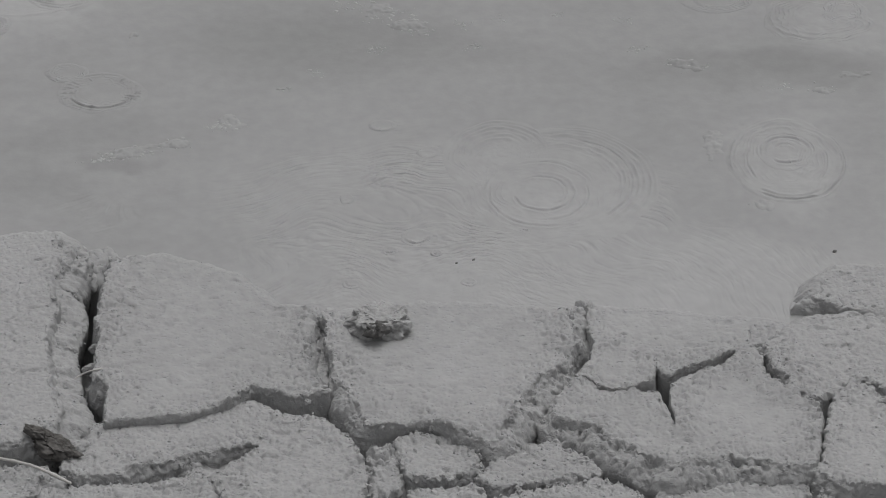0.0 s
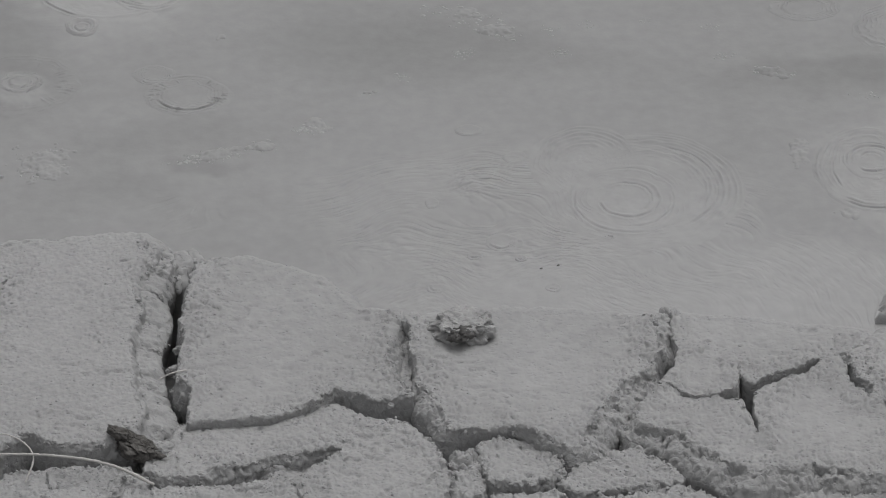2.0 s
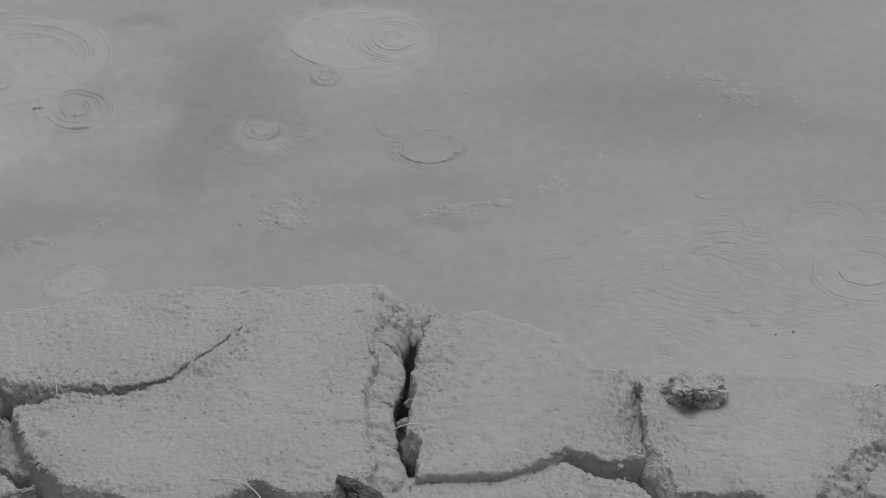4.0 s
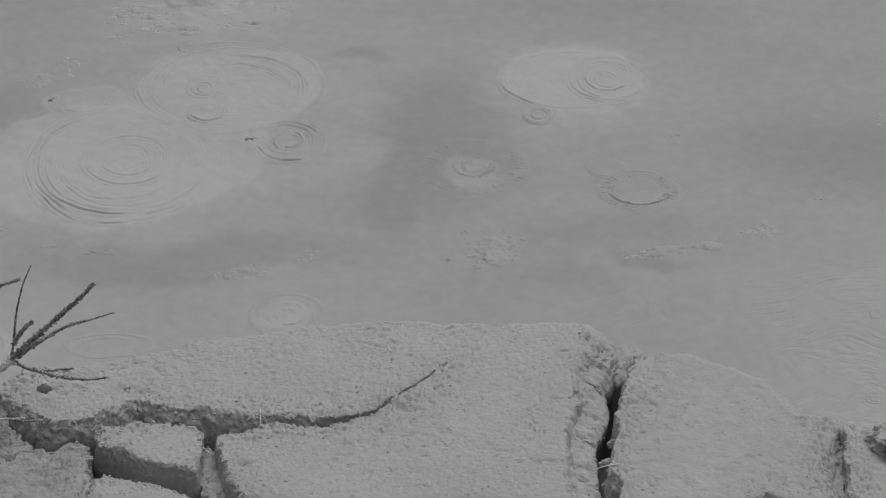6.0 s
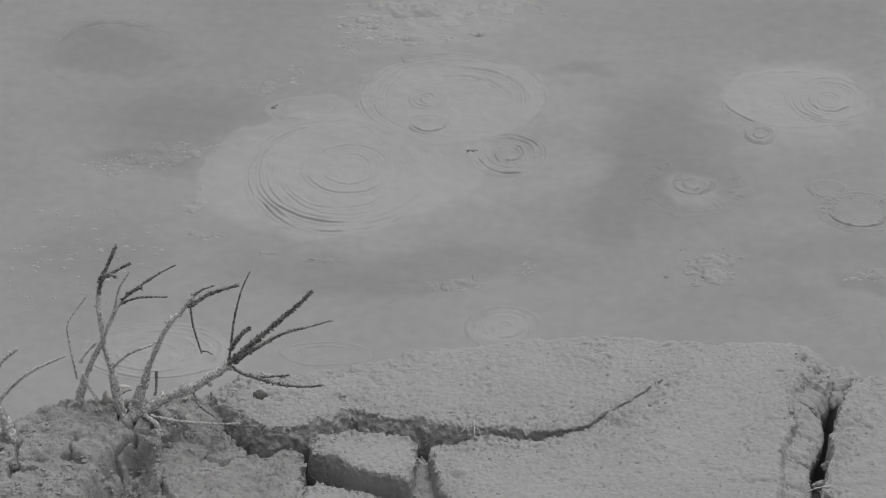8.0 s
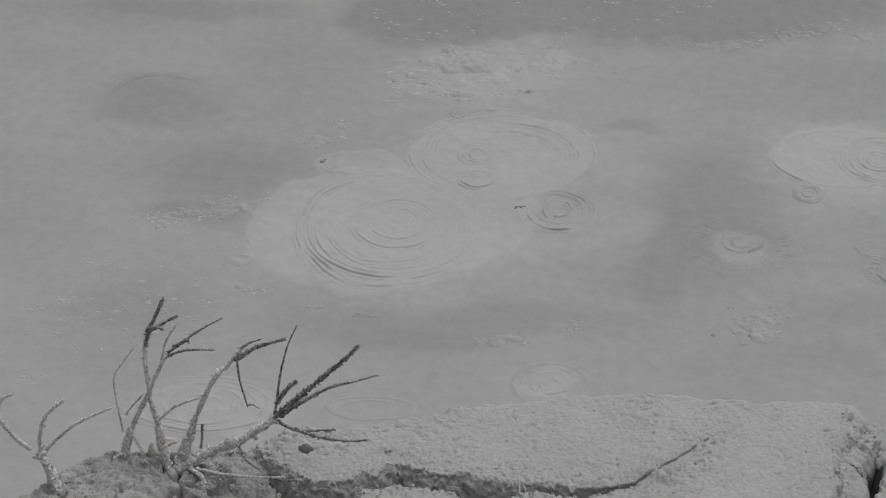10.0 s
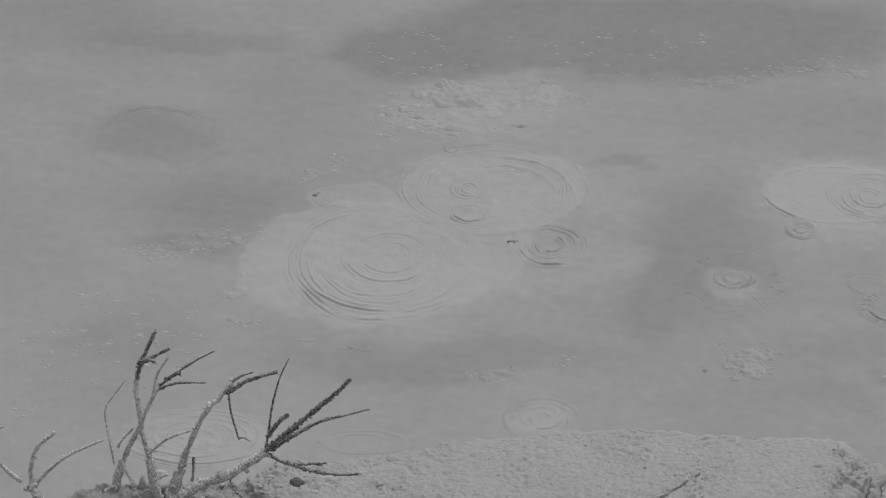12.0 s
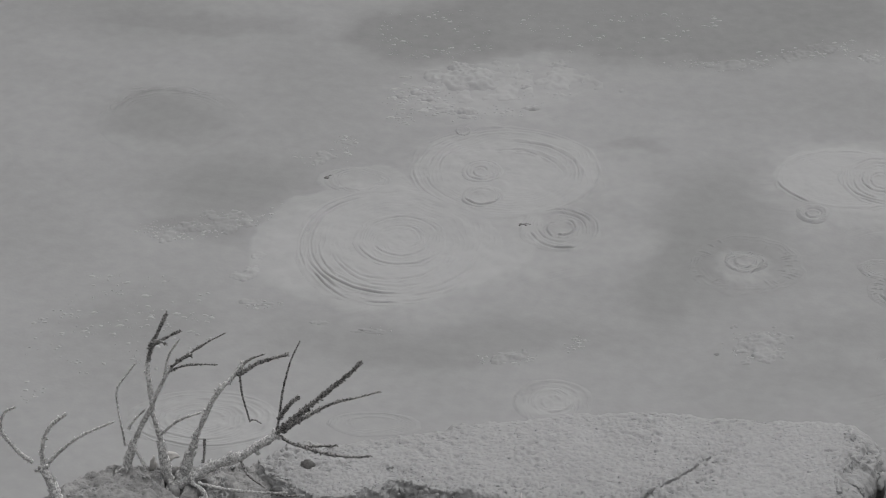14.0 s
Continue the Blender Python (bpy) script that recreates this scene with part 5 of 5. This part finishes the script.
foam("clot of small mud lumps on the pool", (-1.590, 0.380, 0.072, 0.026, 24.9), 55, 0.005)
foam("clot of small mud lumps on the pool", (-1.506, 0.444, 0.053, 0.030, 32.9), 30, 0.004)
foam("clot of small mud lumps on the pool", (-1.624, 0.137, 0.121, 0.108, 10.9), 65, 0.0055)
foam("clot of small mud lumps on the pool", (-1.541, 0.047, 0.074, 0.094, 10.9), 35, 0.005)
foam("clot of small mud lumps on the pool", (-1.694, 0.018, 0.083, 0.103, 10.9), 25, 0.005)
foam("clot of small mud lumps on the pool", (-1.177, 0.964, 0.142, 0.078, 10.9), 35, 0.006)
foam("clot of small mud lumps on the pool", (-1.289, 0.901, 0.045, 0.051, 10.9), 40, 0.008)
foam("clot of small mud lumps on the pool", (-1.306, 0.820, 0.012, 0.014, 10.9), 14, 0.006)
foam("clot of small mud lumps on the pool", (-1.191, 0.869, 0.080, 0.020, 10.9), 25, 0.007)
foam("line of pale foam and mud crumbs floating on the pool", (-0.761, 1.127, 0.102, 0.019, 12.9), 55, 0.0045)
foam("line of pale foam and mud crumbs floating on the pool", (-0.626, 1.204, 0.082, 0.025, 25.0), 45, 0.005)
foam("line of pale foam and mud crumbs floating on the pool", (-0.513, 1.209, 0.031, 0.021, 10.9), 20, 0.005)
foam("scattered foam specks on dark slurry", (-1.311, 1.130, 0.113, 0.107, 11.0), 55, 0.005)
foam("scattered foam specks on dark slurry", (-1.070, 1.188, 0.145, 0.107, 11.0), 30, 0.005)
foam("scattered foam specks on dark slurry", (-0.871, 1.259, 0.093, 0.075, 11.0), 18, 0.005)
foam("clot of small mud lumps on the pool", (-1.381, 0.707, 0.012, 0.031, 10.9), 16, 0.006)
foam("clot of small mud lumps on the pool", (-1.424, 0.663, 0.039, 0.027, 10.9), 8, 0.004)
foam("clot of small mud lumps on the pool", (-1.556, 0.412, 0.077, 0.041, 20.1), 30, 0.004)
foam("clot of small mud lumps on the pool", (-1.721, -0.153, 0.007, 0.008, 10.9), 6, 0.007)

# ---- mound and dead branches ----
slab("rough mound of crumbled mud holding dead branches", [(-1.72, -0.65, 0.07), (-1.645, -0.56, 0.07), (-1.59, -0.49, 0.07), (-1.545, -0.428, 0.07), (-1.505, -0.388, 0.07), (-1.46, -0.366, 0.07),
     (-1.40, -0.354, 0.07), (-1.36, -0.372, 0.05), (-1.338, -0.40, 0.03), (-1.345, -0.44, 0.012), (-1.358, -0.475, 0.012), (-1.345, -0.53, 0.012), (-1.348, -0.60, 0.012), (-1.37, -0.67, 0.02), (-1.40, -0.80, 0.03), (-1.75, -0.80, 0.03)], 0.036, 2.2, "mud_mound", earth=DAMP_MUD)
heap = random.Random(5)
for k in range(28):
    # clods heaped over the mound and tumbled into the hollow in its side
    u, v = heap.random(), heap.random()
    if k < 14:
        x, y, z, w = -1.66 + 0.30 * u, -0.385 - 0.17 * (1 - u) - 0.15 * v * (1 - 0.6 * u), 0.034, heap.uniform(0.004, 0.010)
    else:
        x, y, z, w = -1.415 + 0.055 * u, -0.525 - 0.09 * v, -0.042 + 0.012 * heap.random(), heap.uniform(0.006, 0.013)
    # clods in the hollow are coloured darker to stand for its shade
    tagged(lump("mud_clod", "crumbled grey mud clod heaped on the mound", "mud clod", (x, y, z), (w * heap.uniform(0.9, 1.6), w, w * heap.uniform(0.5, 0.8)), k, DAMP_MUD if k < 14 else HOLLOW_SHADE_CLAY, 0.35, heap.uniform(0, 180), 4),
           group="clods on the mound")
branch = tagged(new("dead_branch"), "leafless dead shrub branch caked in grey mud", "dead branch")
branch.location = (-1.39, -0.41, 0.045)
twig = tagged(new("dead_twig"), "small forked dead twig standing in the mud", "dead branch")
twig.location = (-1.585, -0.493, 0.03)
stem(branch, "limb", [(-1.440, -0.412, 0.016), (-1.405, -0.410, 0.044), (-1.365, -0.403, 0.073), (-1.322, -0.395, 0.093), (-1.292, -0.388, 0.112), (-1.265, -0.380, 0.134)], 0.0104, 0.0076, 0.1, True)
stem(branch, "shoot", [(-1.269, -0.380, 0.131), (-1.229, -0.388, 0.177), (-1.174, -0.395, 0.239), (-1.146, -0.403, 0.273), (-1.130, -0.410, 0.296)], 0.0054, 0.0030, 1)
stem(branch, "shoot", [(-1.260, -0.380, 0.135), (-1.224, -0.373, 0.162), (-1.181, -0.365, 0.188), (-1.147, -0.358, 0.197), (-1.112, -0.350, 0.208)], 0.0044, 0.0016, 0.8)
stem(branch, "shoot", [(-1.268, -0.380, 0.134), (-1.264, -0.375, 0.164), (-1.258, -0.370, 0.211), (-1.247, -0.365, 0.258), (-1.234, -0.360, 0.290)], 0.0028, 0.0012, 0.2)
stem(branch, "shoot", [(-1.264, -0.380, 0.159), (-1.245, -0.395, 0.195), (-1.225, -0.410, 0.223)], 0.0036, 0.0032, 1)
stem(branch, "shoot", [(-1.263, -0.380, 0.126), (-1.242, -0.374, 0.110), (-1.217, -0.367, 0.105), (-1.177, -0.360, 0.107)], 0.0028, 0.0020, 0.9)
stem(branch, "shoot", [(-1.244, -0.375, 0.112), (-1.196, -0.387, 0.109), (-1.149, -0.399, 0.115), (-1.116, -0.410, 0.129)], 0.0032, 0.0024, 0.9)
stem(branch, "shoot", [(-1.322, -0.395, 0.086), (-1.305, -0.418, 0.074), (-1.273, -0.440, 0.070)], 0.0024, 0.0016, 0.2)
stem(branch, "limb", [(-1.408, -0.400, 0.052), (-1.396, -0.390, 0.103), (-1.381, -0.380, 0.145), (-1.360, -0.370, 0.190), (-1.339, -0.360, 0.212), (-1.325, -0.350, 0.232)], 0.0068, 0.0040, 0.5, True)
stem(branch, "shoot", [(-1.332, -0.360, 0.217), (-1.293, -0.365, 0.249), (-1.250, -0.370, 0.271)], 0.0040, 0.0028, 1)
stem(branch, "shoot", [(-1.326, -0.350, 0.230), (-1.314, -0.345, 0.239), (-1.293, -0.340, 0.247)], 0.0024, 0.0016, 0.6)
stem(branch, "shoot", [(-1.328, -0.360, 0.220), (-1.327, -0.355, 0.181), (-1.316, -0.350, 0.126)], 0.0024, 0.0016, 0.3)
stem(branch, "shoot", [(-1.317, -0.350, 0.129), (-1.308, -0.350, 0.131), (-1.298, -0.350, 0.125)], 0.0020, 0.0012, 0.3)
stem(branch, "shoot", [(-1.374, -0.410, 0.126), (-1.375, -0.410, 0.105), (-1.377, -0.410, 0.082)], 0.0028, 0.0024, 0.2)
stem(branch, "shoot", [(-1.449, -0.390, 0.110), (-1.435, -0.380, 0.123), (-1.419, -0.370, 0.132), (-1.390, -0.360, 0.141)], 0.0032, 0.0020, 0.3, True)
stem(branch, "limb", [(-1.438, -0.390, 0.040), (-1.451, -0.384, 0.103), (-1.462, -0.378, 0.140), (-1.466, -0.372, 0.171), (-1.471, -0.366, 0.203), (-1.472, -0.360, 0.225)], 0.0052, 0.0044, 0.3, True)
stem(branch, "shoot", [(-1.472, -0.360, 0.223), (-1.465, -0.357, 0.255), (-1.455, -0.354, 0.279), (-1.442, -0.350, 0.311)], 0.0044, 0.0028, 0.9)
stem(branch, "shoot", [(-1.465, -0.360, 0.252), (-1.445, -0.360, 0.269), (-1.419, -0.360, 0.287)], 0.0032, 0.0020, 0.9)
stem(branch, "shoot", [(-1.466, -0.360, 0.259), (-1.452, -0.365, 0.266), (-1.438, -0.370, 0.267)], 0.0036, 0.0024, 0.8)
stem(branch, "limb", [(-1.503, -0.400, 0.039), (-1.491, -0.392, 0.093), (-1.471, -0.384, 0.139), (-1.456, -0.376, 0.177), (-1.445, -0.368, 0.202), (-1.436, -0.360, 0.219)], 0.0056, 0.0032, 0.4, True)
stem(branch, "shoot", [(-1.438, -0.360, 0.216), (-1.409, -0.357, 0.243), (-1.379, -0.354, 0.267), (-1.352, -0.350, 0.284)], 0.0032, 0.0016, 0.8)
stem(branch, "shoot", [(-1.427, -0.360, 0.229), (-1.412, -0.360, 0.242), (-1.402, -0.360, 0.245)], 0.0040, 0.0032, 1)
stem(branch, "shoot", [(-1.442, -0.360, 0.208), (-1.407, -0.370, 0.232), (-1.358, -0.380, 0.245)], 0.0024, 0.0016, 0.8)
stem(branch, "shoot", [(-1.448, -0.360, 0.197), (-1.440, -0.355, 0.236), (-1.424, -0.350, 0.264)], 0.0024, 0.0016, 0.5, True)
stem(branch, "shoot", [(-1.491, -0.400, 0.099), (-1.481, -0.405, 0.082), (-1.468, -0.410, 0.061)], 0.0036, 0.0028, 0.3, True)
stem(branch, "shoot", [(-1.499, -0.390, 0.117), (-1.491, -0.385, 0.130), (-1.475, -0.380, 0.148)], 0.0028, 0.0020, 0.4, True)
stem(branch, "shoot", [(-1.504, -0.390, 0.085), (-1.516, -0.380, 0.140), (-1.520, -0.370, 0.173), (-1.506, -0.360, 0.196), (-1.494, -0.350, 0.213)], 0.0024, 0.0016, 0.3, True)
stem(branch, "shoot", [(-1.515, -0.410, 0.047), (-1.502, -0.410, 0.057), (-1.496, -0.410, 0.052)], 0.0032, 0.0020, 0.3, True)
stem(branch, "root", [(-1.393, -0.420, 0.050), (-1.372, -0.435, 0.047), (-1.356, -0.450, 0.027)], 0.0044, 0.0028, 0.3, True)
stem(branch, "root", [(-1.384, -0.420, 0.051), (-1.339, -0.424, 0.048), (-1.286, -0.427, 0.051), (-1.241, -0.430, 0.058)], 0.0032, 0.0020, 0.3, True)
stem(branch, "root", [(-1.277, -0.425, 0.054), (-1.250, -0.428, 0.050), (-1.223, -0.430, 0.055)], 0.0028, 0.0020, 0.2)
stem(twig, "limb", [(-1.583, -0.493, 0.028), (-1.591, -0.486, 0.051), (-1.600, -0.480, 0.066), (-1.617, -0.473, 0.089)], 0.0110, 0.0072, 0.3, True)
stem(twig, "shoot", [(-1.614, -0.473, 0.090), (-1.613, -0.470, 0.124), (-1.603, -0.466, 0.156), (-1.576, -0.463, 0.183)], 0.0048, 0.0032, 0.5, True)
stem(twig, "shoot", [(-1.612, -0.473, 0.078), (-1.600, -0.466, 0.099), (-1.567, -0.458, 0.132), (-1.532, -0.451, 0.153), (-1.506, -0.443, 0.164)], 0.0040, 0.0020, 0.4, True)
stem(twig, "shoot", [(-1.629, -0.475, 0.095), (-1.65, -0.48, 0.116), (-1.669, -0.486, 0.147), (-1.672, -0.49, 0.171), (-1.663, -0.493, 0.194), (-1.645, -0.495, 0.207)], 0.0044, 0.0024, 0.3, True)
# mud caked thick round the feet of the stems
stem(branch, "mud_sleeve", [(-1.438, -0.390, 0.030), (-1.444, -0.387, 0.060), (-1.451, -0.384, 0.098)], 0.0125, 0.0066, 0.03, True)
stem(branch, "mud_sleeve", [(-1.505, -0.401, 0.028), (-1.498, -0.396, 0.066), (-1.490, -0.392, 0.098)], 0.0105, 0.0068, 0.03, True)
stem(branch, "mud_sleeve", [(-1.418, -0.402, 0.030), (-1.408, -0.400, 0.060), (-1.401, -0.394, 0.092)], 0.0120, 0.0084, 0.03, True)
for x, y, z, w, h, t in ((-1.446, -0.350, 0.046, 0.016, 0.007, 20), (-1.466, -0.372, 0.040, 0.008, 0.016, 70)):
    lump("wood_chip", "pale chip of broken wood among dead stems", "wood chip", (x, y, z), (w, w * 0.6, h), 9, STRAW, 0.3, t, 3)

# ---- loose things on the bank ----
rock = lump("mud_rock", "pitted rough grey lump lying on a mud slab", "rock", (0.086, -0.312, 0.034), (0.047, 0.040, 0.034), 3, DRY_ROCK, 0.15, 0, 6, 0.5)
# dark lump added where the rock has a hole, as the shade inside
core = lump("pit_shade", "dark lump standing in for the shaded pit in the rock", "", (0.080, -0.342, 0.040), (0.022, 0.016, 0.015), 12, DARK_CLAY_AND_SHADE, 0.3, 15, 4)
core.parent, core.matrix_parent_inverse = rock, rock.matrix_world.inverted()
lump("pebble", "small dark round pebble on the mud", "pebble", (-1.235, -0.312, 0.028), (0.0115, 0.012, 0.011), 5, DARK_CLAY_AND_SHADE, 0.1, 0, 3)
bark = lump("bark_chunk", "dark brown broken chunk of bark on the bank", "bark", (-0.403, -0.596, 0.018), (0.046, 0.022, 0.022), 8, BROWN, 0.36, -42, 6, 0.55)
neck = lump("splinter", "thin broken end of the bark", "", (-0.430, -0.583, 0.036), (0.020, 0.010, 0.010), 14, BROWN, 0.3, -40, 4, 0.6)
neck.parent, neck.matrix_parent_inverse = bark, bark.matrix_world.inverted()
stalk("long bleached dry grass stalk across a crack", [(-0.618, -0.631, 0.034), (-0.551, -0.635, 0.036), (-0.492, -0.641, 0.034), (-0.433, -0.657, 0.030), (-0.373, -0.687, 0.018)], 0.0016, 0.0026)
stalk("thin curved dry grass stalk on the mud", [(-0.635, -0.575, 0.030), (-0.597, -0.580, 0.033), (-0.566, -0.606, 0.034), (-0.552, -0.638, 0.030), (-0.563, -0.672, 0.012)], 0.0010, 0.0014)

stalk("short dry straw bridging a deep crack", [(-0.378, -0.430, 0.022), (-0.358, -0.422, 0.029), (-0.335, -0.414, 0.029)], 0.0010, 0.0014)
lump("wood_chip", "dark sodden chip of wood lying on the pool", "wood chip", (-1.030, 0.501, 0.003), (0.013, 0.006, 0.0045), 31, HOLLOW_SHADE_CLAY, 0.5, 4, 3)
# dark crumbs; the first two are added as the shade in a blister's notch
for x, y, w in ((-1.392, 0.599, 0.005), (-1.387, 0.606, 0.004), (-1.242, 0.611, 0.004), (-1.243, 0.600, 0.003), (-1.309, 0.450, 0.004), (-1.297, 0.463, 0.003), (-1.280, 0.414, 0.003)):
    lump("mud_speck", "dark mud crumb, also set in for a shaded notch", "grit", (x, y, 0.001), (w, w, w * 0.5), 40, HOLLOW_SHADE_CLAY, 0.2, 900 * x, 2)
for k, (x, y, w) in enumerate(((-1.118, -0.262, 0.004), (-1.108, -0.266, 0.006), (-0.566, -0.186, 0.005), (0.806, -0.093, 0.004), (0.209, -0.108, 0.003), (0.236, -0.099, 0.003))):
    lump("mud_speck", "tiny dark speck of grit on the mud", "grit", (x, y, 0.026 if k < 3 else 0.002), (w * 1.0, w * 0.7, w * 0.5), 20 + k, DARK_CLAY_AND_SHADE, 0.1, 10 * k, 2)
stalk("thin pale rootlet hanging over a crack", [(-0.897, -0.322, 0.029), (-0.893, -0.345, 0.024), (-0.888, -0.375, 0.012)], 0.0010, 0.0006)
stalk("thin pale rootlet hanging over a crack", [(-0.900, -0.326, 0.029), (-0.884, -0.348, 0.022), (-0.876, -0.378, 0.012)], 0.0008, 0.0006)
for k in range(9):
    # clods lodged between the mound and the torn end of the wide slab
    tagged(lump("mud_clod", "crumbled grey mud clod heaped on the mound", "mud clod", (-1.375 + 0.017 * k, -0.43 + 0.012 * math.sin(k * 2.1), -0.01 - 0.006 * (k % 3)), (0.02, 0.016, 0.016), 60 + k, DAMP_MUD, 0.2, 40 * k, 5), group="clods on the mound")
for x, y, w in ((-0.357, -0.082, 0.026), (-0.338, -0.066, 0.020), (-0.368, -0.122, 0.018), (-0.350, -0.110, 0.016)):
    # mud slumped into the head of the deep crack
    tagged(lump("mud_clod", "smooth grey mud slumped into a crack", "mud clod", (x, y, -0.014), (w, w * 1.5, w), 80, SMOOTH_MUD, 0.02, 0, 4), group="clods in the crack")
for x, y, w in ((-0.342, -0.413, 0.013), (-0.356, -0.359, 0.009), (-0.346, -0.303, 0.010)):
    # rubble wedged lower down the deep crack
    tagged(lump("mud_clod", "crumbled grey mud clod lodged in a crack", "mud clod", (x, y, -0.012), (w, w * 1.6, w), 84, DRY_MUD, 0.2, 700 * x, 4), group="clods in the crack")
lump("mud_clod", "dried mud clod caked over the end of the bark", "mud clod", (-0.372, -0.598, 0.010), (0.026, 0.020, 0.016), 87, DRY_MUD, 0.15, 20, 5)
